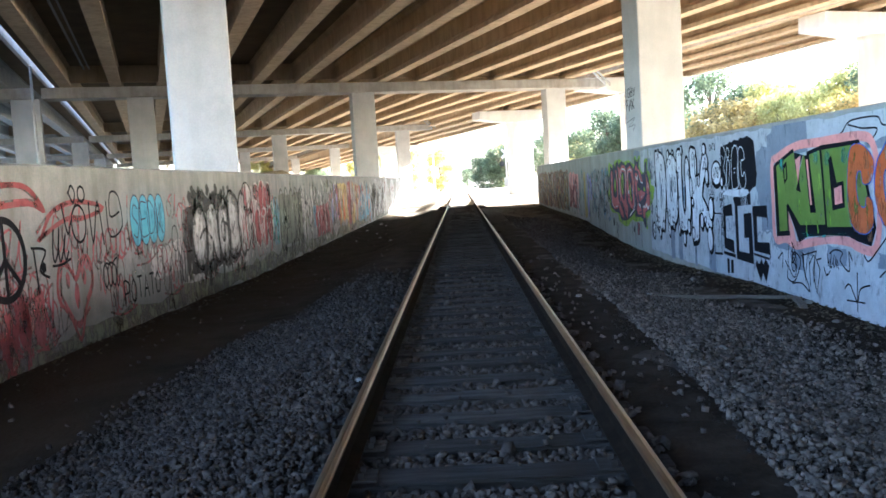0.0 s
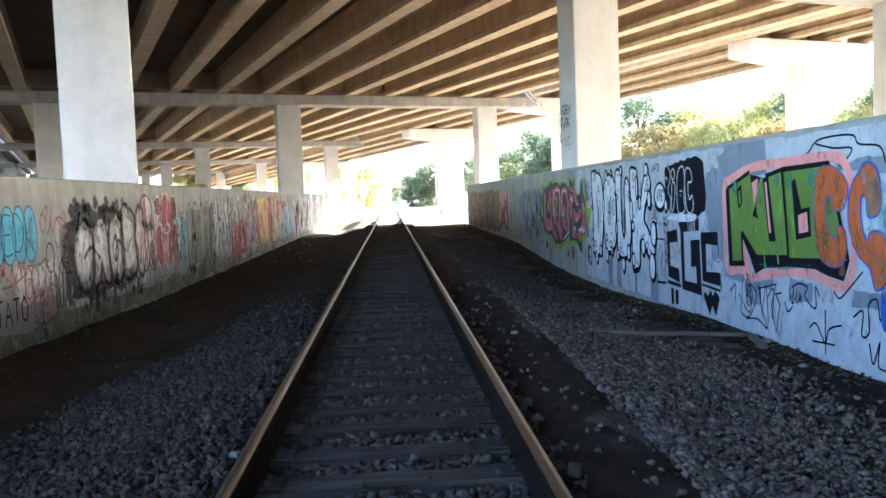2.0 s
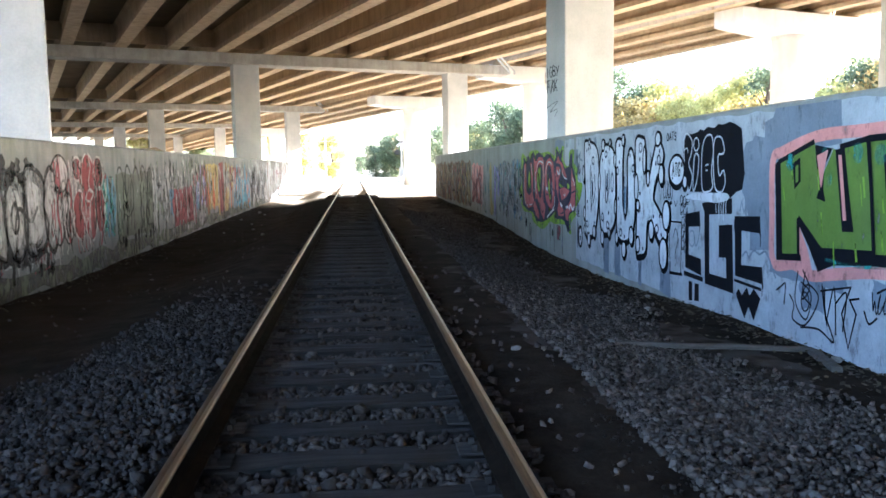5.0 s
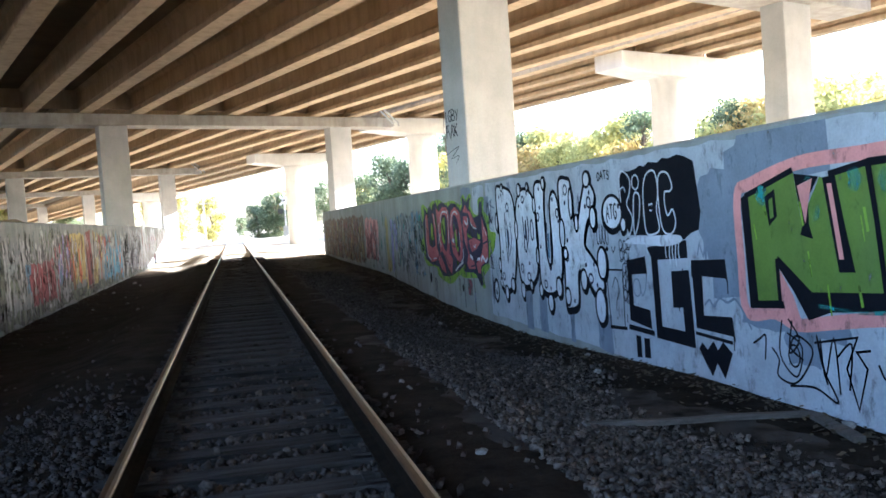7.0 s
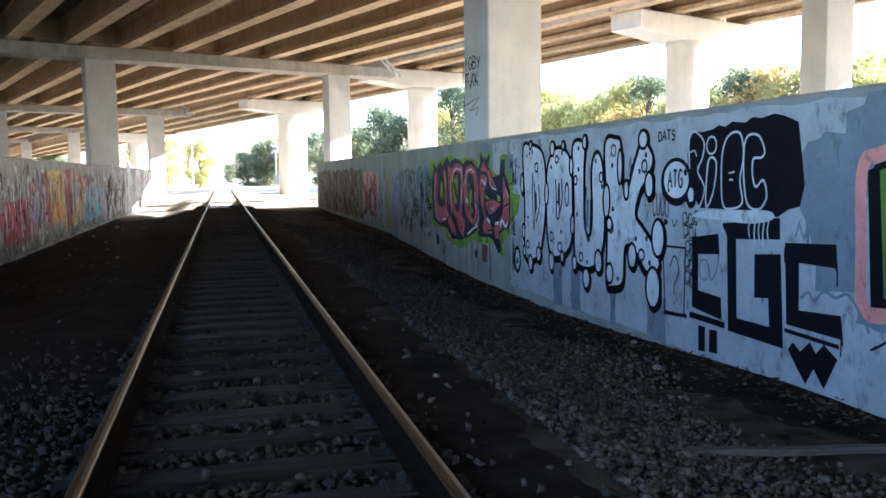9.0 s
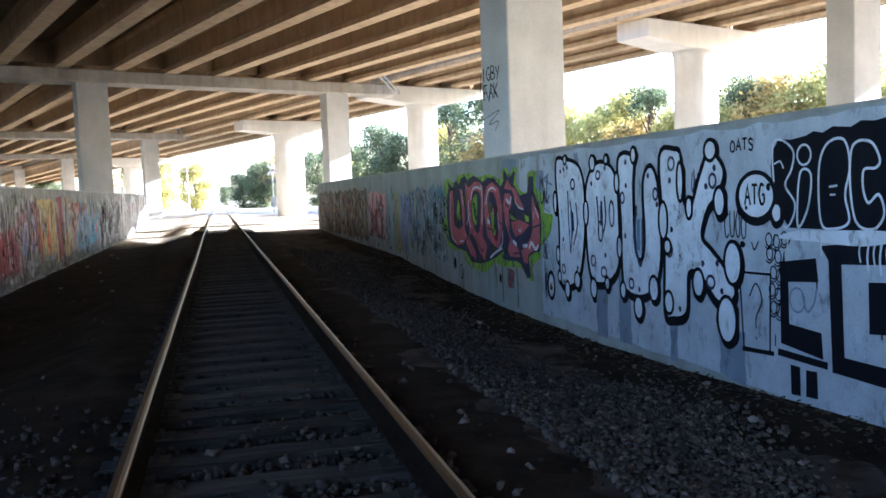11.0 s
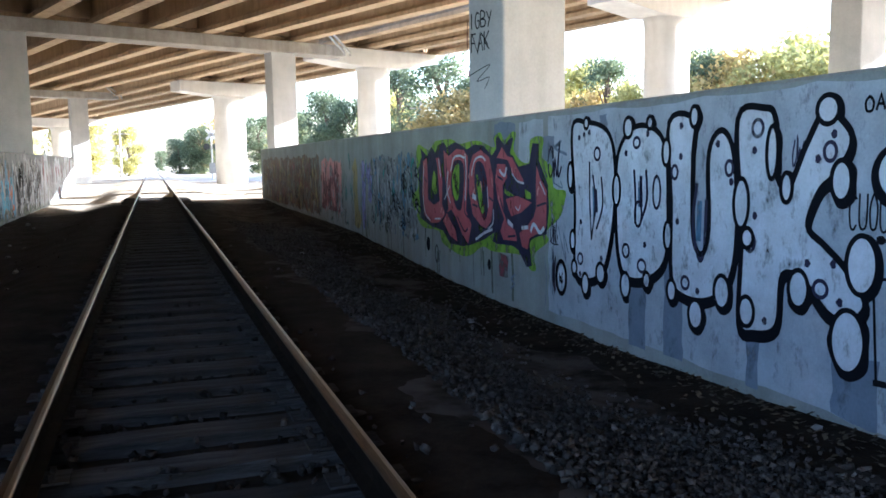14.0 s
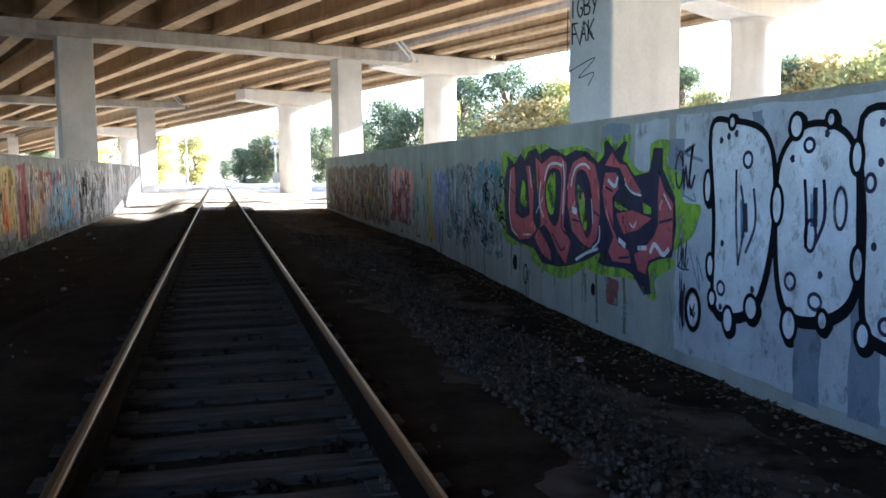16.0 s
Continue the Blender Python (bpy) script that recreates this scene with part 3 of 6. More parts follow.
for n_tree, row in enumerate([
    ("dark", 17.8, 100.9, 8.8, 1.0), ("dark", 19.6, 97.0, 7.6, 1.0), ("dark", 15.4, 107.0, 7.0, 1.0), ("thin", 22.3, 88.7, 10.2, 1.0), ("light", 21.8, 92.0, 8.2, 0.9),
    ("thin", 25.3, 84.6, 10.6, 1.1), ("dark", 27.5, 82.6, 9.0, 1.0), ("rust", 24.9, 80.6, 7.0, 1.0), ("rust", 26.4, 77.2, 6.8, 1.0), ("light", 27.6, 74.0, 7.2, 0.9),
    ("light", 29.0, 71.0, 7.0, 0.9), ("thin", 31.4, 66.0, 8.6, 0.9), ("light", 32.2, 63.8, 6.6, 0.8), ("rust", 31.0, 67.5, 6.0, 0.9), ("light", 33.2, 60.0, 6.6, 0.9), ("thin", 34.0, 57.7, 8.2, 1.0),
    ("rust", 35.0, 55.0, 7.6, 1.0), ("light", 35.7, 53.1, 7.8, 1.0), ("light", 37.0, 49.0, 7.2, 1.0), ("rust", 38.5, 45.0, 7.4, 1.1), ("light", 40.0, 41.0, 7.6, 1.0), ("thin", 42.0, 36.0, 8.6, 1.0),
    ("light", 44.0, 31.0, 7.8, 1.0), ("dark", 46.0, 26.0, 8.2, 1.1), ("light", 48.0, 20.0, 8.2, 1.1), ("dark", 50.0, 13.0, 8.8, 1.2),
    ("dark", 3.6, 140.0, 5.0, 1.1), ("dark", 6.4, 134.0, 6.4, 1.2), ("dark", 5.2, 136.0, 4.6, 1.0), ("rust", 9.0, 139.0, 7.6, 0.9), ("dark", 10.0, 131.0, 6.4, 1.0), ("dark", 13.7, 128.0, 7.6, 1.0), ("light", 16.5, 118.0, 6.6, 1.0),
    ("light", -7.4, 122.0, 8.0, 1.0), ("light", -9.6, 124.0, 8.4, 1.0), ("light", -2.9, 124.0, 6.2, 0.85), ("rust", -9.0, 140.0, 5.0, 0.9), ("dark", 1.6, 180.0, 3.8, 1.0), ("light", -18.0, 150.0, 6.5, 1.1), ("dark", -28.0, 165.0, 8.0, 1.3), ("light", -40.0, 170.0, 8.5, 1.3),
    ("light", 29.8, 79.0, 9.0, 1.0), ("light", 33.0, 72.0, 9.0, 1.1), ("light", 37.0, 62.0, 8.6, 1.1), ("light", 40.0, 54.0, 9.2, 1.1), ("dark", 24.0, 98.0, 9.4, 1.1)]):
    plant(row[0], row[1], row[2], row[3], row[4] * (0.95 + 0.1 * (n_tree % 3)), n_tree * 1.7)


# ---- road crossing beyond the bridge ----
bm = bmesh.new()
prism(bm, [(82.0, -0.15), (104.0, -0.15), (98.0, 0.172), (88.0, 0.172)], -90, 70, lambda u, v, w: (w, u, v))
CROSSING = material("pale worn road", (0.30, 0.29, 0.27), (0.42, 0.41, 0.38), 1.5, 0.9, 0.2, 30)
tagged(link("road", bm, CROSSING), "pale sun-bleached road crossing the railway", "road", kind="structure")


def crossing_signal(x, y):
    e = empty("crossing_signal", "railway crossing signal mast beside the road", "crossing signal")
    e.location = (x, y, 0)
    bm = bmesh.new()
    tube(bm, [(0, 0, -0.2), (0, 0, 2.4), (0, 0, 4.6)], 0.07, 10)
    part("mast", bm, TRIM_WHITE, e)
    for a in (45, -45):
        part("crossbuck", boxed(-0.6, 0.6, -0.02, 0.02, -0.11, 0.11, bevel=0.005, turn=Matrix.Translation((0, -0.1, 3.9)) @ Matrix.Rotation(radians(a), 4, "Y")), TRIM_WHITE, e)
    for u in (-0.4, 0.4):
        bm = bmesh.new()
        tube(bm, [(u, -0.02, 2.9), (u, -0.14, 2.9)], [0.28, 0.26], 16)
        part("lamp_disc", bm, ASPHALT, e)
    part("gate_box", boxed(-0.25, 0.25, -0.2, 0.2, 0.6, 1.5, bevel=0.02), GALV, e)
    return e


crossing_signal(4.75, 86.0)


# ---- graffiti: sprayed shapes lying on the walls ----
def paint(name, c, rough=0.6, wear=0.35, gone=0.0, spec=0.14):
    """Sprayed or rolled paint; where it has flaked away (gone) the wall shows through."""
    dark = tuple(v * 0.72 for v in c)
    m = material(name, dark, c, 2.5, rough, 0.08, 45, stain=tuple(0.6 * v + (0.05 if max(c) > 0.05 else 0.004) for v in c), stain_amount=wear, spec=spec)
    if gone:
        n, ln = m.node_tree.nodes, m.node_tree.links.new
        tc, mp, t, r = n.new("ShaderNodeTexCoord"), n.new("ShaderNodeMapping"), n.new("ShaderNodeTexNoise"), n.new("ShaderNodeMapRange")
        mp.inputs["Scale"].default_value = (1, 1, 0.55)
        t.inputs["Scale"].default_value, t.inputs["Detail"].default_value, t.inputs["Roughness"].default_value = 4.0 + 9.0 * c[0], 9, 0.72
        r.inputs[1].default_value, r.inputs[2].default_value = 0.16 + 0.5 * gone, 0.40 + 0.5 * gone
        ln(tc.outputs["Object"], mp.inputs[0]), ln(mp.outputs[0], t.inputs[0]), ln(t.outputs[0], r.inputs[0]), ln(r.outputs[0], n["Principled BSDF"].inputs["Alpha"])
    return m


P_WHITE = paint("white paint", (0.62, 0.66, 0.72), gone=0.12)
P_BUFF = paint("pale buff paint", (0.415, 0.453, 0.507), gone=0.1)
P_SLATE = paint("slate paint", (0.19, 0.23, 0.29), gone=0.1)
P_BLACK = paint("black paint", (0.009, 0.010, 0.014), 0.8, 0.1, 0.0, 0.04)
P_NAVY = paint("navy paint", (0.024, 0.024, 0.058), gone=0.14)
P_GREEN = paint("green paint", (0.125, 0.205, 0.04), gone=0.06)
P_LIME = paint("lime paint", (0.23, 0.40, 0.045), gone=0.26)
P_PINK = paint("salmon paint", (0.68, 0.29, 0.27), gone=0.1)
P_RED = paint("red paint", (0.42, 0.10, 0.115), gone=0.1)
P_ORANGE = paint("orange paint", (0.44, 0.105, 0.028), gone=0.2)
P_BROWN = paint("brown paint", (0.20, 0.10, 0.05), gone=0.36)
P_BLUE = paint("blue paint", (0.03, 0.10, 0.42), gone=0.2)
P_SKY = paint("sky blue paint", (0.075, 0.31, 0.47), gone=0.16)
P_TEAL = paint("teal paint", (0.05, 0.30, 0.28), gone=0.5)
P_YELLOW = paint("ochre paint", (0.36, 0.29, 0.10), gone=0.2)
P_LILAC = paint("lilac paint", (0.34, 0.32, 0.66), gone=0.4)
P_GREY = paint("grey paint", (0.25, 0.26, 0.27), gone=0.32)
P_MOSS = paint("grey green paint", (0.16, 0.18, 0.14), gone=0.36)
P_BRICK = paint("faded brick red paint", (0.21, 0.052, 0.06), 0.7, 0.6, gone=0.2)
P_DUSK = paint("faded blue paint", (0.13, 0.24, 0.35), 0.7, 0.6, gone=0.26)
P_SOOT = paint("faded black spray", (0.03, 0.031, 0.033), 0.7, 0.4, gone=0.34)
P_WORN = paint("worn pale paint", (0.40, 0.41, 0.42), 0.7, 0.6, gone=0.28)
P_DRAB = paint("drab green paint", (0.115, 0.125, 0.105), 0.7, 0.6, gone=0.1)
P_ROSE = paint("faded red paint", (0.25, 0.075, 0.09), 0.7, 0.6, gone=0.34)


def on_right(u, v, d):
    return Vector((WALL_R - d, u, v))


def on_left(u, v, d):
    return Vector((WALL_L + d, u, v))


def within(shape, u, v):
    """Whether a point lies inside a drawn outline."""
    inside = False
    for (a, b), (c, d) in zip(shape, shape[1:] + shape[:1]):
        if (b > v) != (d > v) and u < (c - a) * (v - b) / (d - b) + a:
            inside = not inside
    return inside


def curve_points(pts, closed, n=5):
    out, k = [], len(pts)
    for i in range(k if closed else k - 1):
        p = [Vector(pts[j % k] if closed else pts[min(max(j, 0), k - 1)]) for j in (i - 1, i, i + 1, i + 2)]
        for s in range(n):
            t = s / n
            out.append(0.5 * (2 * p[1] + (p[2] - p[0]) * t + (2 * p[0] - 5 * p[1] + 4 * p[2] - p[3]) * t * t + (3 * p[1] - p[0] - 3 * p[2] + p[3]) * t ** 3))
    if not closed:
        out.append(Vector(pts[-1]))
    return out


class Spray:
    """Collects sprayed fills and lines of one colour on one surface."""

    def __init__(self, surface, depth, sign=-1):
        self.bm, self.surface, self.depth, self.sign, self.n = bmesh.new(), surface, depth, sign, 0
        self.unit((0, 0), 1, 1)

    def unit(self, at, w, h, slant=0.0):
        """Letters are drawn in a unit box: its left foot, width and height on the wall."""
        self.at, self.w, self.h, self.slant = at, w, h, slant
        return self

    def _lift(self):
        self.n += 1
        return self.depth + (self.n % 9) * 0.00018

    def _map(self, p):
        return Vector((self.at[0] + self.sign * (p[0] * self.w + self.slant * p[1]), self.at[1] + p[1] * self.h))

    def fill(self, pts, smooth=False, raw=False):
        q = [Vector(p) if raw else self._map(p) for p in pts]
        if smooth:
            q = curve_points(q, True)
        d = self._lift()
        self.bm.faces.new([self.bm.verts.new(self.surface(p.x, p.y, d)) for p in q])
        return self

    def line(self, pts, width, smooth=True, closed=False, raw=False):
        q = [Vector(p) if raw else self._map(p) for p in pts]
        if smooth and len(q) > 2:
            q = curve_points(q, closed)
        d, k = self._lift(), len(q)
        ring = []
        for i, p in enumerate(q):
            a = q[(i - 1) % k] if closed or i else p
            b = q[(i + 1) % k] if closed or i < k - 1 else p
            t1, t2 = (p - a), (b - p)
            t1 = t1.normalized() if t1.length > 1e-6 else t2.normalized()
            t2 = t2.normalized() if t2.length > 1e-6 else t1
            t = (t1 + t2)
            t = t.normalized() if t.length > 1e-3 else t1
            nrm = Vector((-t.y, t.x))
            m = min(1.0 / max(abs(nrm.dot(Vector((-t1.y, t1.x)))), 0.45), 2.0)
            s = width / 2 * m
            if not closed and not smooth and i in (0, k - 1):
                s = width / 2
            ring.append((self.bm.verts.new(self.surface(p.x + nrm.x * s, p.y + nrm.y * s, d)), self.bm.verts.new(self.surface(p.x - nrm.x * s, p.y - nrm.y * s, d))))
        for i in range(k if closed else k - 1):
            a, b = ring[i], ring[(i + 1) % k]
            self.bm.faces.new((a[0], b[0], b[1], a[1]))
        return self

    def blob(self, c, rx, ry, n=10, raw=False, wob=0.1):
        return self.fill([(c[0] + rx * (1 + wob * math.sin(5 * a + c[0] * 9)) * math.cos(a), c[1] + ry * math.sin(a)) for a in (2 * math.pi * i / n for i in range(n))], True, raw)

    def ring(self, c, rx, ry, width, n=10, raw=False):
        return self.line([(c[0] + rx * math.cos(a), c[1] + ry * math.sin(a)) for a in (2 * math.pi * i / n for i in range(n))], width, True, True, raw)

    def patch(self, u0, u1, v0, v1, wob=0.06, drips=0, seed=0):
        """A rolled or faded block of paint with an uneven edge and drips."""
        def edge(k, t):
            return wob * (1.3 * noise.noise((seed * 3.1 + k * 17.0, t * 2.2, 0.5)) + 0.6 * noise.noise((seed * 1.7 + k * 11.0, t * 9.0, 2.5)))

        r = random.Random(seed)
        n = min(max(6, int(abs(u1 - u0) / 0.07)), 160)
        step, m = (u1 - u0) / n, max(5, int(abs(v1 - v0) / 0.09))
        top = [(u0 + step * i, v1 + edge(0, step * i)) for i in range(n + 1)]
        low = [(u1 - step * i, v0 + edge(1, step * i)) for i in range(n + 1)]
        if drips:
            for i in range(2, n - 1, 4):
                if r.random() < 0.7:
                    low[i] = (low[i][0], low[i][1] - r.uniform(0.06, 0.26))
        side = [(u1 + edge(2, i * 0.2), v1 + (v0 - v1) * i / m) for i in range(1, m)]
        back = [(u0 + edge(3, i * 0.2), v0 + (v1 - v0) * i / m) for i in range(1, m)]
        return self.fill(top + side + low + back, False, True)

    def tag(self, u, v, w, h, seed, width=0.022, loops=7):
        """A fast handwritten tag: tall strokes and loops that run on."""
        r = random.Random(seed)
        pts, step = [], w / loops
        for i in range(loops):
            x, k = i * step, r.random()
            if k < 0.4:
                for n in range(7):
                    a = 1.9 + n * 1.0
                    pts.append((x + step * (0.5 + 0.55 * math.cos(a)), h * (0.45 + 0.42 * math.sin(a))))
            elif k < 0.7:
                pts += [(x, h * r.uniform(0.8, 1.1)), (x + step * 0.25, h * r.uniform(-0.2, 0.1)), (x + step * 0.5, h * r.uniform(0.5, 0.8)), (x + step * 0.9, h * r.uniform(-0.1, 0.2))]
            else:
                pts += [(x + step * 0.5, h * r.uniform(0.9, 1.25)), (x + step * 0.1, h * 0.4), (x + step * 0.3, h * r.uniform(-0.1, 0.05)), (x + step * 0.9, h * 0.35)]
        self.line([(u + self.sign * a, v + b) for a, b in pts], width, True, False, True)
        if r.random() < 0.6:
            self.line([(u - self.sign * 0.05 * w, v + h * r.uniform(-0.2, 0.1)), (u + self.sign * w * 0.5, v - h * 0.12), (u + self.sign * w * 1.05, v + h * r.uniform(-0.1, 0.2))], width, True, False, True)
        return self

    def streaks(self, u0, u1, v0, v1, n, seed, w0=0.02, w1=0.08):
        r = random.Random(seed)
        for _ in range(n):
            u, a = r.uniform(u0, u1), r.uniform(v0 + 0.3 * (v1 - v0), v1)
            b = a - r.uniform(0.2, 0.9) * (v1 - v0)
            b = max(b, v0)
            self.line([(u, a), (u + r.uniform(-0.05, 0.05), (a + b) / 2), (u + r.uniform(-0.04, 0.04), b)], r.uniform(w0, w1), True, False, True)
        return self

    def done(self, mat, parent, name="graffiti", label=""):
        for f in self.bm.faces:
            f.normal_update()
        bmesh.ops.triangulate(self.bm, faces=[f for f in self.bm.faces if len(f.verts) > 4], ngon_method="EAR_CLIP")
        return part(name, self.bm, mat, parent, label)


# letters as outlines in a unit box
SHAPE = {}
SHAPE["D"] = [(0.06, 0.0), (0.02, 0.5), (0.06, 0.97), (0.42, 1.0), (0.85, 0.78), (0.98, 0.45), (0.85, 0.12), (0.45, -0.03)]
SHAPE["O"] = [(0.5, 1.02), (0.82, 0.9), (0.98, 0.55), (0.92, 0.15), (0.6, -0.06), (0.25, 0.02), (0.03, 0.35), (0.08, 0.8)]
SHAPE["U"] = [(0.03, 1.0), (0.36, 1.02), (0.4, 0.42), (0.5, 0.3), (0.6, 0.45), (0.55, 0.9), (0.78, 1.0), (0.99, 0.8), (1.0, 0.25), (0.8, -0.02), (0.5, -0.07), (0.2, 0.0), (0.05, 0.3)]
SHAPE["K"] = [(0.02, 1.0), (0.34, 1.03), (0.4, 0.6), (0.6, 0.9), (0.75, 1.06), (0.98, 0.95), (0.74, 0.5), (0.92, 0.2), (1.0, -0.02), (0.74, -0.06), (0.44, 0.36), (0.38, -0.02), (0.05, -0.05)]
SHAPE["C_round"] = [(0.95, 0.92), (0.5, 1.02), (0.1, 0.75), (0.02, 0.4), (0.2, 0.08), (0.6, -0.02), (0.97, 0.1), (0.92, 0.35), (0.55, 0.28), (0.42, 0.5), (0.5, 0.72), (0.92, 0.62)]
SHAPE["B_bub"] = [(0.0, 0.0), (0.0, 1.0), (0.6, 1.02), (0.92, 0.8), (0.78, 0.54), (1.0, 0.3), (0.75, 0.0)]
SHAPE["A_bub"] = [(0.0, 0.0), (0.12, 0.8), (0.5, 1.03), (0.86, 0.85), (1.0, 0.0), (0.66, -0.03), (0.5, 0.25), (0.34, -0.03)]
# letters as strokes in a unit box
STROKE = {}
STROKE["A"] = [[(0, 0), (0.5, 1), (1, 0)], [(0.2, 0.4), (0.8, 0.4)]]
STROKE["B"] = [[(0, 0), (0, 1), (0.8, 0.9), (0.75, 0.6), (0.1, 0.52), (0.95, 0.4), (0.85, 0.05), (0, 0)]]
STROKE["C"] = [[(0.95, 0.85), (0.5, 1), (0.05, 0.6), (0.2, 0.1), (0.6, 0), (0.95, 0.15)]]
STROKE["D"] = [[(0, 0), (0, 1), (0.8, 0.8), (0.9, 0.3), (0.5, 0.02), (0, 0)]]
STROKE["E"] = [[(1, 1), (0, 0.97), (0, 0.02), (1, 0)], [(0, 0.5), (0.8, 0.52)]]
STROKE["F"] = [[(0, 0), (0, 1), (0.9, 1)], [(0, 0.5), (0.7, 0.5)]]
STROKE["G"] = [[(0.9, 0.9), (0.4, 1), (0.05, 0.5), (0.4, 0), (0.9, 0.1), (0.9, 0.45), (0.5, 0.45)]]
STROKE["I"] = [[(0.5, 0), (0.5, 1)]]
STROKE["K"] = [[(0, 0), (0, 1)], [(0.9, 1), (0.05, 0.45), (0.95, 0)]]
STROKE["N"] = [[(0, 0), (0.05, 1), (0.85, 0.05), (0.95, 1)]]
STROKE["O"] = [[(0.5, 1), (0.05, 0.6), (0.2, 0.05), (0.8, 0.05), (0.95, 0.6), (0.5, 1)]]
STROKE["P"] = [[(0.05, 0), (0, 1), (0.9, 0.85), (0.8, 0.5), (0.05, 0.45)]]
STROKE["R"] = [[(0.05, 0), (0, 1), (0.9, 0.85), (0.8, 0.55), (0.05, 0.5), (0.95, 0)]]
STROKE["S"] = [[(0.9, 0.85), (0.4, 1), (0.1, 0.7), (0.85, 0.35), (0.6, 0), (0.05, 0.12)]]
STROKE["T"] = [[(0, 1), (1, 1)], [(0.5, 1), (0.5, 0)]]
STROKE["U"] = [[(0, 1), (0.05, 0.2), (0.5, 0), (0.95, 0.2), (1, 1)]]
STROKE["Y"] = [[(0, 1), (0.5, 0.5)], [(1, 1), (0.3, 0)]]
STROKE["?"] = [[(0.1, 0.75), (0.5, 1.0), (0.85, 0.72), (0.5, 0.4), (0.5, 0.2)], [(0.48, 0.05), (0.52, 0.0)]]


def word(spray, text, u, v, w, h, width):
    """Hand-painted capitals over a width w from the left end u."""
    step = w / len(text)
    for i, ch in enumerate(text):
        if ch == " ":
            continue
        spray.unit((u + spray.sign * i * step, v + 0.03 * h * ((i * 7) % 3 - 1)), step * 0.78, h)
        for s in STROKE[ch]:
            spray.line(s, width, len(s) > 3)
    return spray


def right_wall_paint():
    W = wall_right
    s = Spray(on_right, 0.002)
    s.patch(20.75, -13.0, -0.34, 1.97, 0.03, 0, 1).patch(21.6, 20.9, 0.9, 1.95, 0.03, 0, 2)
    s.done(P_BUFF, W, "buff_coat", "pale blue-white rolled paint")
    s = Spray(on_right, 0.0045)
    s.fill([(13.4, 1.1), (13.39, 1.5), (13.38, 1.86), (13.21, 1.9), (13.17, 1.985), (12.03, 1.985), (12.0, 1.6), (12.6, 1.55)], False, True)
    s.fill([(13.86, 1.13), (13.87, 1.54), (13.79, 1.66), (13.65, 1.68), (13.61, 1.73), (13.36, 1.7), (13.3, 1.5), (13.2, 0.94), (13.2, 0.55), (13.66, 0.5), (13.66, 0.86)], False, True)
    s.patch(12.6, 12.2, 0.1, 0.36, 0.06, 0, 7).patch(11.5, 11.0, 0.24, 0.47, 0.05, 0, 17).patch(10.28, 9.8, 0.33, 0.47, 0.05, 0, 5).patch(13.2, 11.9, 0.3, 0.44, 0.04, 0, 6).patch(10.5, 9.7, 1.56, 1.7, 0.05, 0, 18)
    s.patch(18.95, 18.65, -0.38, 0.5, 0.02, 0, 8).patch(18.35, 18.05, -0.38, 0.5, 0.02, 0, 9).patch(16.3, 15.9, -0.35, 0.1, 0.03, 0, 10).patch(17.2, 17.05, -0.35, 0.3, 0.02, 0, 12).patch(19.55, 19.4, 1.75, 1.95, 0.03, 0, 13)
    s.patch(22.4, 21.7, 1.35, 1.95, 0.06, 0, 14).patch(20.9, 20.6, 1.2, 1.75, 0.04, 0, 15)
    s.done(P_SLATE, W, "cover_patch", "blue-grey cover patches")
    # three block letters run together, with a drop shadow and a pink halo
    body = [(13.06, 1.45), (12.43, 1.63), (12.35, 1.22), (12.12, 1.56), (12.04, 1.52), (12.02, 1.57), (11.62, 1.63), (10.65, 1.66), (10.78, 1.54), (10.85, 1.23), (10.81, 0.72), (11.47, 0.68), (12.27, 0.63), (12.68, 0.91), (12.66, 0.54), (12.98, 0.51)]
    drop = [(12.68, 0.93), (12.27, 0.65), (11.47, 0.7), (10.81, 0.74), (10.3, 0.73), (10.41, 0.53), (10.73, 0.56), (10.93, 0.6), (11.46, 0.58), (12.06, 0.52), (12.32, 0.43), (12.48, 0.64), (12.67, 0.84)]
    halo = [(13.2, 1.45), (13.01, 1.55), (12.37, 1.68), (11.68, 1.7), (10.66, 1.72), (10.35, 1.62), (10.25, 1.25), (10.24, 0.76), (10.36, 0.49), (10.72, 0.5), (10.93, 0.54), (11.46, 0.53), (12.06, 0.44), (12.46, 0.38), (12.75, 0.45), (13.14, 0.43), (13.19, 0.9)]
    Spray(on_right, 0.0062).line(halo, 0.11, True, True, True).fill([(12.72, 0.9), (12.5, 0.62), (12.4, 0.4), (12.72, 0.42)], False, True).done(P_PINK, W, "graffiti", "large green block letters with a pink halo")
    Spray(on_right, 0.0075).fill(drop, False, True).fill([(13.15, 1.43), (13.04, 1.47), (12.97, 0.53), (12.62, 0.56), (12.61, 0.5), (13.08, 0.46)], False, True).done(P_BLACK, W, "graffiti_shadow")
    Spray(on_right, 0.009).fill(body, False, True).done(P_GREEN, W, "graffiti_fill")
    Spray(on_right, 0.0097).fill([(10.9, 1.635), (10.66, 1.645), (10.33, 0.75), (10.9, 0.735)], False, True).done(P_GREEN, W, "graffiti_fill")
    o = Spray(on_right, 0.0105)
    o.fill([(12.81, 1.43), (12.67, 1.49), (12.65, 1.26), (12.76, 1.18)], False, True).fill([(12.42, 1.6), (12.34, 1.19), (12.37, 1.11), (12.22, 1.08), (12.26, 1.19), (12.26, 1.4), (12.13, 1.56)], False, True)
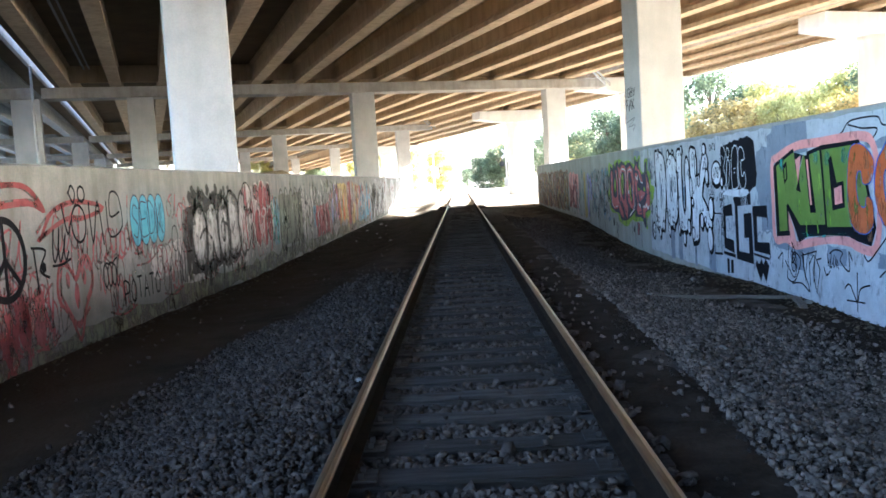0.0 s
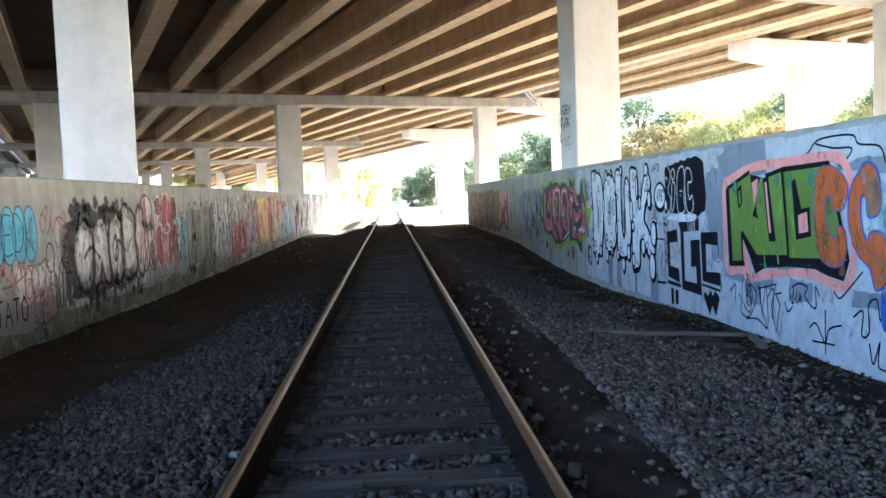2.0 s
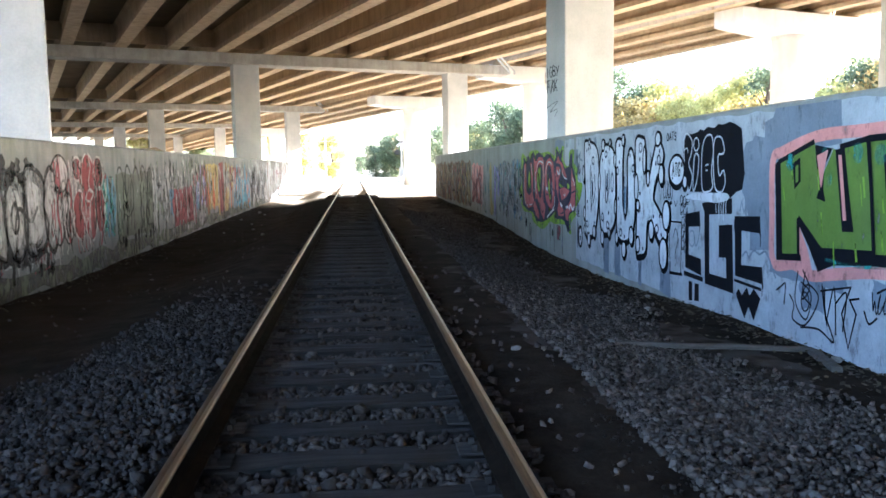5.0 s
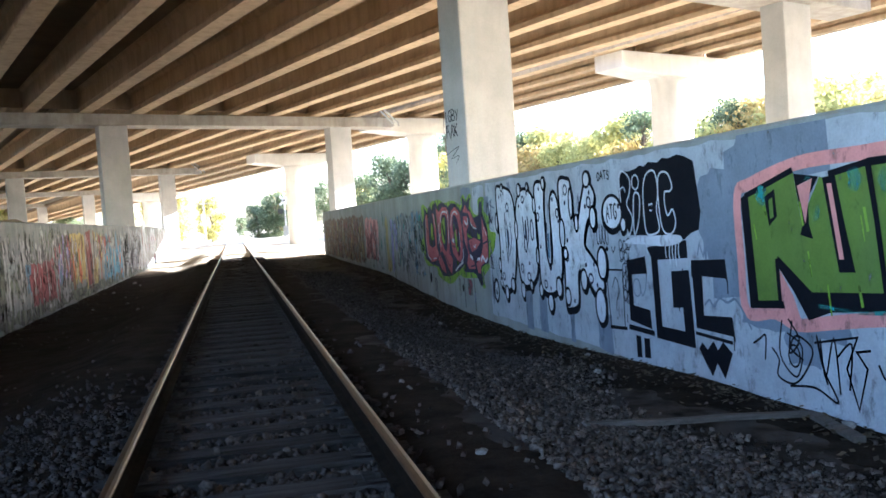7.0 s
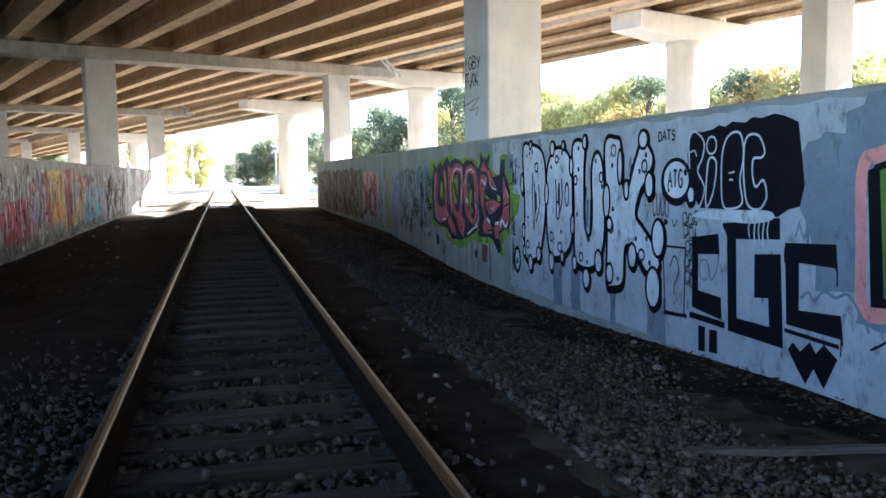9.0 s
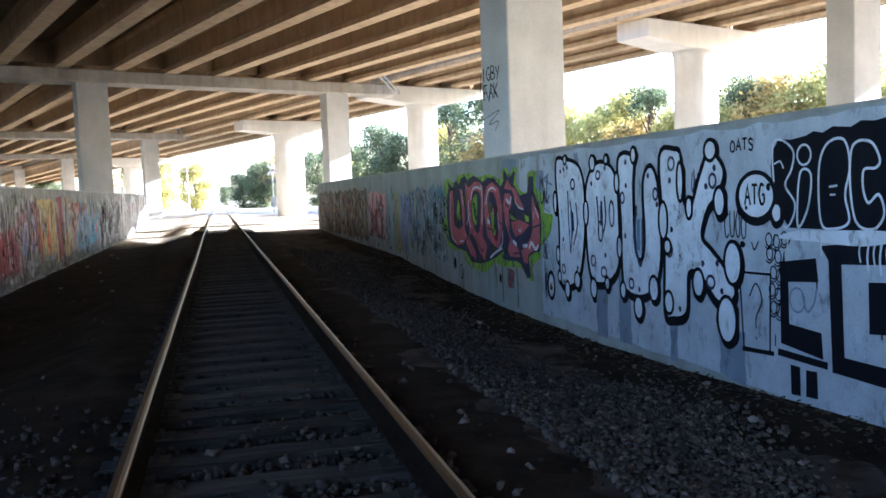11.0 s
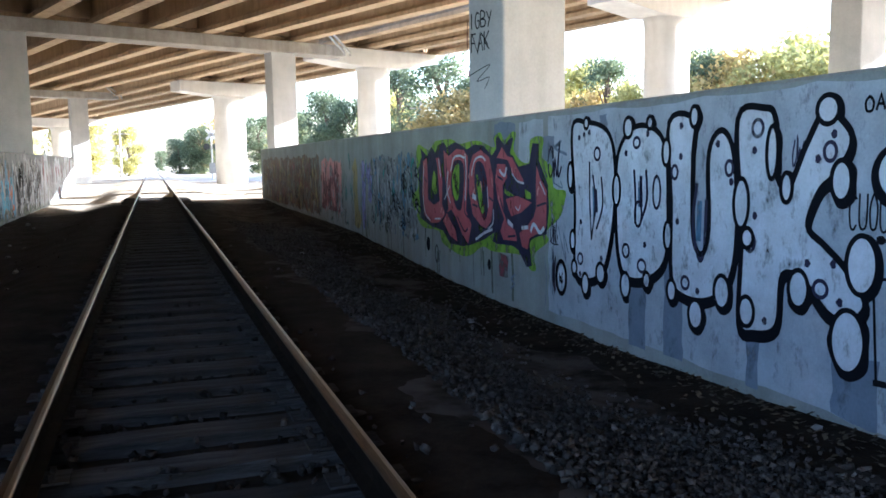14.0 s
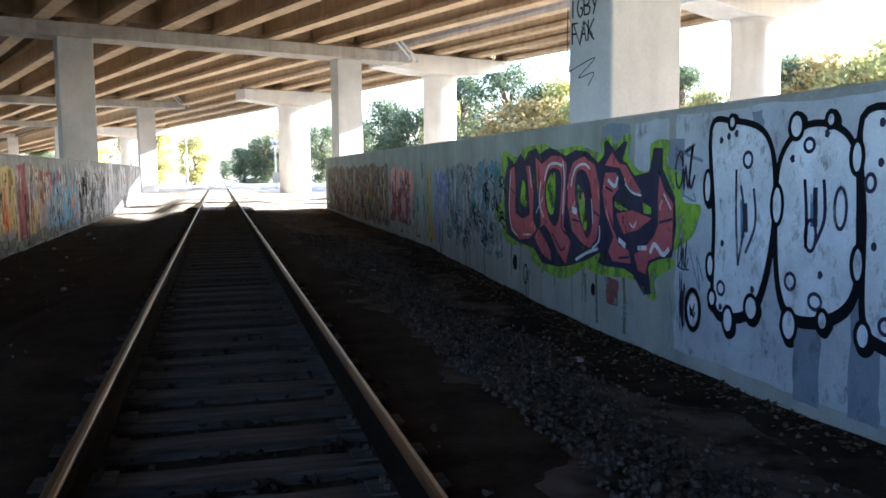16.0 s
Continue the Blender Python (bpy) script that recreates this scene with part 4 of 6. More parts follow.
    o.fill([(12.09, 1.55), (11.95, 0.83), (11.78, 0.84), (11.87, 1.2), (11.95, 1.56)], False, True).fill([(11.41, 1.49), (11.33, 1.53), (11.27, 1.38), (11.2, 1.21), (11.03, 1.23), (11.0, 0.93), (11.32, 0.88)], False, True)
    o.line(body[13:] + body[:2], 0.05, False, False, True).line(body[5:8], 0.05, False, False, True).line(body[11:14], 0.06, False, False, True)
    o.fill([(10.69, 1.66), (10.63, 1.665), (10.29, 0.73), (10.35, 0.73)], False, True).fill([(11.62, 1.66), (11.62, 1.6), (10.68, 1.635), (10.63, 1.68)], False, True)
    o.done(P_BLACK, W, "graffiti_outline")
    Spray(on_right, 0.017).fill([(11.64, 1.63), (11.58, 1.63), (11.52, 1.2), (11.57, 1.2)], False, True).fill([(11.57, 1.2), (11.52, 1.2), (11.46, 0.69), (11.51, 0.69)], False, True).done(P_BLACK, W, "graffiti_outline")
    Spray(on_right, 0.0125).fill([(12.75, 1.4), (12.7, 1.42), (12.69, 1.26), (12.74, 1.24)], False, True).done(P_GREEN, W, "graffiti_fill")
    Spray(on_right, 0.0125).fill([(12.38, 1.5), (12.3, 1.2), (12.2, 1.55)], False, True).fill([(12.04, 1.5), (11.94, 0.93), (11.89, 0.93), (11.99, 1.5)], False, True).fill([(11.27, 1.14), (11.08, 1.18), (11.06, 0.98), (11.25, 0.95)], False, True).done(P_PINK, W, "graffiti_gap")
    t = Spray(on_right, 0.0115)
    for u, v in ((12.85, 1.44), (12.25, 1.48), (12.2, 1.3), (11.75, 1.52), (11.45, 1.5), (11.0, 1.52)):
        t.blob((u, v), 0.07, 0.09, raw=True, wob=0.25)
    t.line([(12.2, 0.56), (11.7, 0.55), (11.0, 0.63)], 0.03, True, False, True).patch(10.02, 9.3, 1.0, 1.45, 0.06, 1, 16).done(P_TEAL, W, "graffiti_highlight", "teal highlights")
    t = Spray(on_right, 0.0118)
    r5 = random.Random(55)
    for u0, u1, v0, v1 in ((13.0, 12.8, 0.6, 1.4), (12.42, 12.2, 0.7, 1.4), (11.76, 11.64, 0.75, 1.55), (11.44, 11.4, 0.75, 1.3), (12.2, 11.5, 0.72, 0.86)):
        for _ in range(2):
            u, v = r5.uniform(u1, u0), r5.uniform(v0, v1)
            t.line([(u, v), (u - 0.03, v - r5.uniform(0.08, 0.25))], r5.uniform(0.012, 0.03), False, False, True)
    t.done(P_LIME, W, "graffiti_highlight", "lighter green spray strokes")
    s, o = Spray(on_right, 0.012), Spray(on_right, 0.0142)
    first = [(10.65, 1.64), (10.85, 1.59), (10.92, 1.33), (10.93, 1.02), (10.83, 0.73), (10.56, 0.65), (10.36, 0.75), (10.36, 1.01), (10.49, 1.06), (10.53, 0.95), (10.65, 0.98), (10.71, 1.14), (10.69, 1.31), (10.61, 1.33), (10.56, 1.2), (10.38, 1.23), (10.31, 1.42), (10.43, 1.56)]
    second = [(10.14, 1.55), (10.03, 1.64), (9.88, 1.6), (9.8, 1.44), (9.8, 1.22), (9.91, 1.15), (10.0, 1.17), (10.02, 1.32), (10.09, 1.33), (10.11, 1.2), (10.07, 1.02), (10.0, 0.94), (9.96, 1.01), (9.82, 1.03), (9.72, 0.96), (9.69, 0.68), (9.74, 0.56), (9.88, 0.51), (9.97, 0.69), (10.14, 0.79), (10.29, 1.0), (10.31, 1.25), (10.25, 1.44)]
    for shape, width in ((first, 0.012), (second, 0.022)):
        s.fill(shape, True, True)
        o.line(shape, width, True, True, True)
    s.unit((9.7, 0.72), 0.5, 0.9).fill(SHAPE["C_round"], True)
    o.unit((9.7, 0.72), 0.5, 0.9).line(SHAPE["C_round"], 0.026, True, True)
    t = Spray(on_right, 0.0129)
    for u0, v0 in ((10.8, 0.8), (10.74, 1.3), (10.5, 0.72), (10.55, 1.5), (10.2, 1.0), (9.9, 1.45), (9.8, 0.8), (9.4, 0.95), (9.35, 1.3)):
        for k in range(4):
            t.line([(u0 - 0.03 * k, v0 + 0.05 * (k % 2)), (u0 - 0.03 * k - 0.03, v0 - 0.14)], 0.018, False, False, True)
    t.done(P_BROWN, W, "graffiti_detail", "dark brush strokes through the orange")
    s.done(P_ORANGE, W, "graffiti", "orange rounded letters outlined in blue"), o.done(P_BLUE, W, "graffiti_outline")
    Spray(on_right, 0.009).blob((9.3, 0.3), 0.46, 0.38, raw=True).blob((8.6, 0.45), 0.5, 0.35, raw=True).blob((9.75, 0.35), 0.06, 0.2, raw=True).done(P_BLUE, W, "graffiti", "blue sprayed patch")
    s = Spray(on_right, 0.006)
    for pts, smooth in (([(11.19, 1.74), (11.04, 1.79), (10.91, 1.88), (10.68, 1.91), (10.25, 1.9), (10.14, 1.81), (9.82, 1.77), (9.73, 1.62)], True), ([(10.91, 1.86), (10.58, 1.8), (10.26, 1.78), (10.35, 1.68), (10.47, 1.63)], True),
                        ([(13.07, 0.15), (12.98, 0.2), (12.89, 0.24), (12.91, 0.03)], True), ([(12.81, 0.15), (12.72, 0.06), (12.74, -0.08), (12.53, -0.11), (12.36, 0.05), (12.3, 0.21), (12.48, 0.29), (12.56, 0.18), (12.41, 0.1)], True),
                        ([(12.53, 0.41), (12.58, 0.14), (12.45, 0.26), (12.58, 0.42)], True), ([(12.59, -0.14), (12.28, -0.1), (12.03, -0.17), (12.18, 0.07), (12.24, 0.32), (12.14, -0.05)], True), ([(12.27, 0.26), (11.8, 0.36), (11.92, 0.11), (11.81, -0.18), (11.71, 0.14), (11.81, 0.25), (11.67, 0.28)], False),
                        ([(11.6, 0.19), (11.53, 0.09), (11.42, 0.16)], True), ([(11.44, 0.36), (11.29, 0.42), (11.1, 0.4), (11.16, 0.3), (10.94, 0.2), (10.94, 0.42), (10.86, 0.33)], True), ([(11.06, -0.01), (10.93, 0.05), (10.76, -0.12), (10.68, 0.03), (10.46, 0.1)], True),
                        ([(11.01, -0.14), (10.57, -0.11)], False), ([(10.75, 0.21), (10.75, -0.24)], False), ([(10.58, 0.42), (10.48, 0.36), (10.28, 0.5), (10.09, 0.65)], True), ([(10.25, 0.21), (10.09, 0.29), (10.11, 0.06), (9.99, 0.11), (10.0, 0.35), (9.87, 0.42), (9.82, 0.24), (9.76, 0.4)], True),
                        ([(9.99, 0.01), (9.93, -0.17), (9.83, 0.04), (9.85, -0.17), (9.7, -0.19)], True)):
        s.line(pts, 0.02, smooth, False, True)
    s.ring((12.52, 0.12), 0.07, 0.09, 0.018, raw=True).tag(9.5, -0.25, 0.8, 0.3, 25, 0.02, 6).tag(8.7, 0.9, 1.0, 0.5, 26, 0.025, 6).tag(11.5, 0.2, 0.3, 0.16, 27, 0.014, 4)
    s.line([(12.66, 0.4), (12.7, 0.1), (12.5, -0.05), (12.42, 0.2), (12.6, 0.3)], 0.018, True, False, True).line([(12.2, 0.3), (12.16, 0.0), (12.05, 0.32), (12.0, -0.1)], 0.018, True, False, True).line([(12.02, 0.18), (11.86, 0.3), (11.9, -0.05)], 0.018, True, False, True)
    s.done(P_BLACK, W, "tag", "thin dark handwritten tags")
    # EGC block letters
    s = Spray(on_right, 0.007)
    s.fill([(15.42, 0.8), (14.98, 0.86), (14.95, 0.67), (15.31, 0.64), (15.3, 0.29), (14.92, 0.27), (14.9, 0.06), (15.41, 0.11)], False, True)
    s.fill([(14.93, 0.96), (14.1, 1.05), (14.09, 0.87), (14.7, 0.83), (14.67, 0.12), (14.21, 0.12), (14.23, 0.36), (14.42, 0.34), (14.43, 0.72), (14.08, 0.75), (14.02, -0.03), (14.8, -0.02), (14.84, 0.85)], False, True)
    s.fill([(14.03, 0.85), (13.44, 0.88), (13.41, 0.64), (13.45, 0.7), (13.85, 0.7), (13.84, 0.32), (13.37, 0.35), (13.33, 0.1), (13.37, 0.17), (13.99, 0.18)], False, True)
    s.line([(15.45, 0.03), (14.85, 0.02)], 0.06, False, False, True).line([(14.01, 0.13), (13.38, 0.11)], 0.035, False, False, True)
    s.fill([(15.29, -0.05), (15.17, -0.05), (15.165, -0.29), (15.28, -0.3)], False, True).fill([(15.1, -0.06), (14.97, -0.05), (14.96, -0.27), (15.1, -0.28)], False, True)
    s.fill([(13.96, -0.02), (13.9, 0.05), (13.81, -0.01), (13.7, 0.09), (13.63, 0.01), (13.54, 0.1), (13.39, 0.01), (13.53, -0.25), (13.65, -0.12), (13.74, -0.26), (13.85, -0.15)], False, True)
    for u, v, h in ((14.97, 0.68, 0.08), (15.36, 0.82, 0.07), (13.42, 0.66, 0.1), (14.2, 0.73, 0.06), (13.36, 0.16, 0.12), (14.03, 0.78, 0.1), (14.3, 0.4, 0.08), (15.48, 0.14, 0.07)):
        s.line([(u, v + 0.03), (u, v - h)], 0.016, False, False, True)
    s.done(P_BLACK, W, "graffiti", "black block letters")
    # black panel with pale letters
    Spray(on_right, 0.0055).fill([(15.53, 1.6), (15.5, 1.74), (15.42, 1.83), (15.28, 1.81), (15.09, 1.83), (15.0, 1.86), (14.9, 1.84), (14.79, 1.88), (14.6, 1.86), (14.5, 1.9), (14.37, 1.885), (14.2, 1.91), (14.06, 1.88), (13.9, 1.82), (13.84, 1.5), (13.81, 1.32), (13.86, 1.15), (14.0, 1.12), (14.14, 1.05), (14.3, 1.1), (14.78, 1.09), (15.3, 1.09), (15.4, 1.2), (15.5, 1.36)], False, True).done(P_BLACK, W, "graffiti", "black painted panel")
    s = Spray(on_right, 0.0078)
    for pts in ([(15.5, 1.75), (15.4, 1.82), (15.24, 1.72), (15.26, 1.57), (15.34, 1.44), (15.22, 1.29), (15.27, 1.14), (15.36, 1.1), (15.46, 1.3)], [(15.16, 1.53), (15.03, 1.52), (15.07, 1.25), (15.19, 1.11)], [(14.92, 1.15), (14.94, 1.56), (14.85, 1.75), (14.67, 1.77), (14.61, 1.57), (14.66, 1.36), (14.62, 1.16), (14.78, 1.1)],
                [(14.32, 1.61), (14.41, 1.74), (14.58, 1.72), (14.61, 1.46), (14.55, 1.16), (14.38, 1.11), (14.28, 1.22), (14.33, 1.36), (14.43, 1.3), (14.48, 1.41), (14.47, 1.54), (14.36, 1.55)]):
        s.line(pts, 0.02, True, True, True)
    s.ring((15.11, 1.68), 0.08, 0.08, 0.018, raw=True).line([(15.48, 1.62), (15.4, 1.64), (15.36, 1.58)], 0.014, True, False, True).line([(14.83, 1.42), (14.74, 1.43)], 0.016, False, False, True).line([(14.82, 1.36), (14.76, 1.36)], 0.014, False, False, True)
    s.fill([(15.43, 1.0), (15.2, 1.07), (14.87, 1.08), (14.26, 1.1), (14.2, 1.03), (14.5, 0.98), (14.96, 0.99)], True, True)
    for u, h in ((14.5, 0.1), (14.42, 0.16), (14.36, 0.12), (14.3, 0.18), (14.24, 0.1), (15.3, 0.06), (14.9, 0.08)):
        s.line([(u, 1.02), (u + 0.02, 0.99 - 0.5 * h), (u + 0.005, 0.96 - h)], 0.01 + 0.05 * h, True, False, True)
    s.done(P_WHITE, W, "graffiti_outline", "white bubble letter outlines and runs")
    s = Spray(on_right, 0.0092)
    s.ring((15.2, 0.5), 0.09, 0.1, 0.016, raw=True).line([(15.14, 0.56), (15.08, 0.42), (15.0, 0.5), (14.97, 0.62)], 0.02, True, False, True).line([(13.82, 0.42), (13.73, 0.48), (13.66, 0.42), (13.56, 0.51), (13.43, 0.48), (13.3, 0.52), (13.17, 0.39), (13.08, 0.27)], 0.025, True, False, True)
    s.line([(13.9, 0.9), (13.86, 1.02), (13.8, 0.9), (13.74, 1.03), (13.68, 0.9)], 0.022, False, False, True).line([(13.5, 1.05), (13.5, 0.9), (13.38, 0.92), (13.38, 1.06)], 0.02, False, True, True)
    s.done(P_SLATE, W, "tag", "washed-out blue scribbles")
    s = Spray(on_right, 0.0065)
    s.ring((13.6, 0.95), 0.17, 0.2, 0.03, raw=True).tag(13.78, 0.85, 0.4, 0.28, 34, 0.025, 5).patch(13.72, 13.4, 0.86, 1.1, 0.04, 0, 35)
    s.done(P_SLATE, W, "tag")
    word(word(Spray(on_right, 0.006), "OATS", 16.1, 1.76, 0.36, 0.1, 0.02), "CUOU", 16.2, 0.98, 0.34, 0.24, 0.016).done(P_BLACK, W, "tag", "small black painted words")
    s = Spray(on_right, 0.006)
    s.unit((15.98, 0.0), 0.46, 0.68).line([(0, 0.98), (0.95, 1.0), (0.92, 0.0), (0.12, -0.02)], 0.022, False, True)
    s.line([(15.95, -0.03), (15.5, 0.0)], 0.04, False, False, True)
    word(s, "?", 15.86, 0.1, 0.3, 0.5, 0.016)
    for i, (u, v) in enumerate(((15.56, 0.98), (15.46, 0.97), (15.36, 1.0), (15.55, 0.86), (15.44, 0.84), (15.5, 0.7), (15.42, 0.68), (15.52, 0.55), (15.44, 0.52), (15.5, 0.4), (15.42, 0.38))):
        s.ring((u, v), 0.04, 0.055, 0.014, raw=True)
        s.line([(u + 0.05, v - 0.06), (u, v - 0.08), (u - 0.06, v - 0.03), (u - 0.08, v + 0.05)], 0.014, True, False, True)
    s.blob((15.93, 0.92), 0.04, 0.03, raw=True).line([(15.8, 0.95), (15.76, 0.88), (15.7, 0.96)], 0.015, True, False, True)
    s.done(P_BLACK, W, "tag")
    # DOUK bubble piece
    b, f, o, d = Spray(on_right, 0.0055), Spray(on_right, 0.008), Spray(on_right, 0.0098), Spray(on_right, 0.0115)
    letters = [[(20.15, 1.81), (19.82, 1.86), (19.4, 1.76), (19.24, 1.46), (19.25, 0.87), (19.44, 0.31), (19.81, 0.14), (20.07, 0.24), (20.08, 1.01)],
               [(19.17, 1.52), (18.91, 1.76), (18.56, 1.75), (18.35, 1.56), (18.3, 1.09), (18.32, 0.56), (18.58, 0.33), (18.99, 0.28), (19.16, 0.52), (19.21, 1.05)],
               [(18.3, 1.79), (17.93, 1.8), (17.94, 1.45), (17.92, 0.8), (17.79, 0.64), (17.7, 0.87), (17.72, 1.5), (17.56, 1.69), (17.4, 1.5), (17.34, 0.89), (17.42, 0.46), (17.7, 0.25), (18.07, 0.24), (18.23, 0.4), (18.25, 1.09)],
               [(17.36, 1.77), (17.05, 1.84), (16.93, 1.75), (16.91, 1.36), (16.78, 1.23), (16.62, 1.53), (16.44, 1.78), (16.23, 1.66), (16.2, 1.52), (16.34, 1.33), (16.47, 1.22), (16.57, 0.97), (16.4, 0.84), (16.21, 0.7), (16.03, 0.49), (16.14, 0.35), (16.35, 0.36), (16.58, 0.55), (16.81, 0.58), (16.86, 0.18), (17.11, 0.08), (17.29, 0.15), (17.28, 0.9)]]
    for pts in letters:
        low = [(u, v - 0.035) for u, v in pts]
        b.fill(low, True, True).line(low, 0.075, True, True, True)
        f.fill(pts, True, True)
        o.line(pts, 0.055, True, True, True)
    drips = [(18.98, 1.77, 0.08, 0.1), (17.92, 1.82, 0.06, 0.09), (18.33, 1.52, 0.06, 0.12), (19.19, 1.15, 0.07, 0.16), (18.29, 0.76, 0.06, 0.13), (17.29, 1.1, 0.09, 0.2), (17.21, 0.83, 0.07, 0.08), (17.2, 0.24, 0.09, 0.12), (17.86, 0.1, 0.1, 0.13), (17.51, 0.35, 0.1, 0.14), (18.22, 0.26, 0.07, 0.1), (16.95, 1.5, 0.06, 0.2), (16.79, 1.24, 0.06, 0.11), (16.41, 1.79, 0.1, 0.1),
             (16.27, 1.3, 0.09, 0.14), (16.64, 0.5, 0.1, 0.14), (16.07, 0.74, 0.13, 0.2), (16.17, 0.2, 0.15, 0.22), (19.01, 0.2, 0.09, 0.13), (19.83, 0.1, 0.08, 0.12), (19.82, 1.85, 0.05, 0.06), (20.18, 1.28, 0.06, 0.15), (19.5, 0.26, 0.09, 0.11), (18.6, 1.8, 0.05, 0.06), (20.12, 0.56, 0.06, 0.11), (20.08, 0.26, 0.06, 0.08), (18.63, 0.3, 0.06, 0.08)]
    f2, o2 = Spray(on_right, 0.0134), Spray(on_right, 0.0152)
    for u, v, a, c in drips:
        b.blob((u - 0.01, v - 0.02), a + 0.035, c + 0.035, raw=True)
        f2.blob((u, v), a, c, raw=True)
        o2.ring((u, v), a, c, 0.038, raw=True)
    f2.done(P_WHITE, W, "graffiti_drip"), o2.done(P_BLACK, W, "graffiti_outline")
    for u, v, a, c in ((19.59, 1.52, 0.06, 0.065), (19.95, 0.37, 0.055, 0.06), (18.83, 1.62, 0.055, 0.05), (19.01, 0.55, 0.06, 0.065), (18.72, 0.43, 0.07, 0.06), (18.48, 1.15, 0.06, 0.15), (18.79, 0.93, 0.06, 0.12), (18.2, 1.34, 0.045, 0.06), (18.02, 0.36, 0.055, 0.055), (17.45, 1.38, 0.045, 0.06),
                       (17.12, 1.69, 0.06, 0.065), (17.18, 0.8, 0.055, 0.075), (17.19, 0.26, 0.06, 0.07), (16.38, 1.5, 0.055, 0.065), (16.43, 0.53, 0.065, 0.06)):
        d.ring((u, v), a, c, 0.03, raw=True)
    for u, v in ((19.87, 1.73), (19.98, 1.7), (19.76, 1.75), (19.94, 0.78), (19.49, 0.42), (19.95, 0.2), (18.64, 1.7), (19.02, 1.52), (18.67, 0.64), (18.11, 1.75), (18.11, 1.48), (17.84, 0.31), (18.15, 0.9), (17.6, 1.58), (17.42, 1.27), (17.15, 1.52), (17.13, 1.01), (16.99, 0.2), (16.49, 1.45), (16.56, 0.7), (16.32, 0.72), (16.25, 0.46), (16.35, 1.62)):
        d.blob((u, v), 0.028, 0.032, raw=True, wob=0.2)
    for pts, k in (([(19.75, 1.44), (19.74, 1.0), (19.7, 0.6)], 0.03), ([(19.68, 1.3), (19.62, 1.0), (19.7, 0.62)], 0.03), ([(19.5, 1.28), (19.47, 0.98), (19.6, 0.72)], 0.03), ([(19.62, 1.15), (19.6, 0.9)], 0.07), ([(18.87, 1.36), (18.84, 1.08), (18.84, 0.83)], 0.035), ([(18.66, 1.36), (18.64, 1.08), (18.73, 0.88)], 0.035), ([(18.75, 1.3), (18.74, 1.0)], 0.05), ([(17.87, 1.25), (17.92, 0.89), (17.83, 0.6), (17.76, 0.67), (17.74, 1.11)], 0.04)):
        d.line(pts, k, True, False, True)
    Spray(on_right, 0.0108).line([(19.66, 1.18), (19.64, 0.85)], 0.06, False, False, True).line([(18.78, 1.25), (18.77, 1.0)], 0.05, False, False, True).line([(17.83, 1.1), (17.84, 0.75)], 0.07, False, False, True).done(P_DUSK, W, "graffiti_detail", "blue shading in the letters")
    b.done(P_BLACK, W, "graffiti", "huge white bubble letters with heavy black outline"), f.done(P_WHITE, W, "graffiti_fill"), o.done(P_BLACK, W, "graffiti_outline"), d.done(P_NAVY, W, "graffiti_detail")
    Spray(on_right, 0.0092).blob((15.73, 1.335), 0.30, 0.245, raw=True, wob=0.02).blob((15.45, 1.2), 0.1, 0.125, raw=True).done(P_BLACK, W, "graffiti", "round white painted badge with black rim")
    Spray(on_right, 0.0112).blob((15.73, 1.355), 0.235, 0.185, raw=True, wob=0.03).blob((15.45, 1.21), 0.05, 0.07, raw=True).blob((20.4, 0.1), 0.09, 0.14, raw=True).done(P_WHITE, W, "graffiti_fill")
    word(Spray(on_right, 0.0132), "ATG", 15.88, 1.28, 0.3, 0.17, 0.026).blob((15.55, 1.43), 0.028, 0.035, raw=True).blob((15.86, 1.25), 0.02, 0.02, raw=True).ring((20.4, 0.1), 0.12, 0.19, 0.055, raw=True).tag(20.45, 0.04, 0.1, 0.12, 50, 0.02, 2).done(P_BLACK, W, "graffiti_lettering")
    s = Spray(on_right, 0.006)
    s.tag(20.75, 1.25, 0.35, 0.4, 51, 0.03, 3).tag(20.7, 0.5, 0.2, 0.25, 52, 0.018, 3).tag(20.65, -0.1, 0.1, 0.5, 53, 0.014, 3).tag(16.75, 1.4, 0.15, 0.2, 54, 0.015, 3)
    s.done(P_NAVY, W, "tag")
    s = Spray(on_right, 0.0033)
    s.streaks(20.9, 34.0, -0.4, 0.7, 34, 98, 0.02, 0.07)
    s.done(P_MOSS, W, "splash_stain", "grey-green grime low on the wall")
    # red wild-style piece
    Spray(on_right, 0.0055).fill([(26.0, 1.51), (25.86, 1.75), (25.3, 1.65), (24.94, 1.78), (24.6, 1.8), (24.13, 1.8), (23.77, 1.72), (23.05, 1.75), (22.42, 1.64), (22.42, 1.77), (22.2, 1.84), (22.06, 1.73), (21.82, 1.83), (21.68, 1.8), (21.76, 1.6), (21.52, 1.45), (21.28, 1.45), (21.25, 1.71), (20.89, 1.73), (20.92, 1.5), (20.67, 1.39), (20.61, 1.14), (20.32, 1.11), (20.33, 0.99), (20.45, 0.8), (20.81, 0.6), (20.75, 0.49), (21.13, 0.3), (21.09, 0.11), (21.27, 0.09), (21.52, 0.24), (22.47, 0.2), (22.87, 0.23), (23.3, 0.07), (23.76, 0.01), (24.6, 0.12), (24.82, 0.31), (25.69, 0.32), (26.09, 0.56), (26.29, 0.83), (25.9, 1.02)], True, True).done(P_LIME, W, "graffiti", "red wild-style letters with a lime halo")
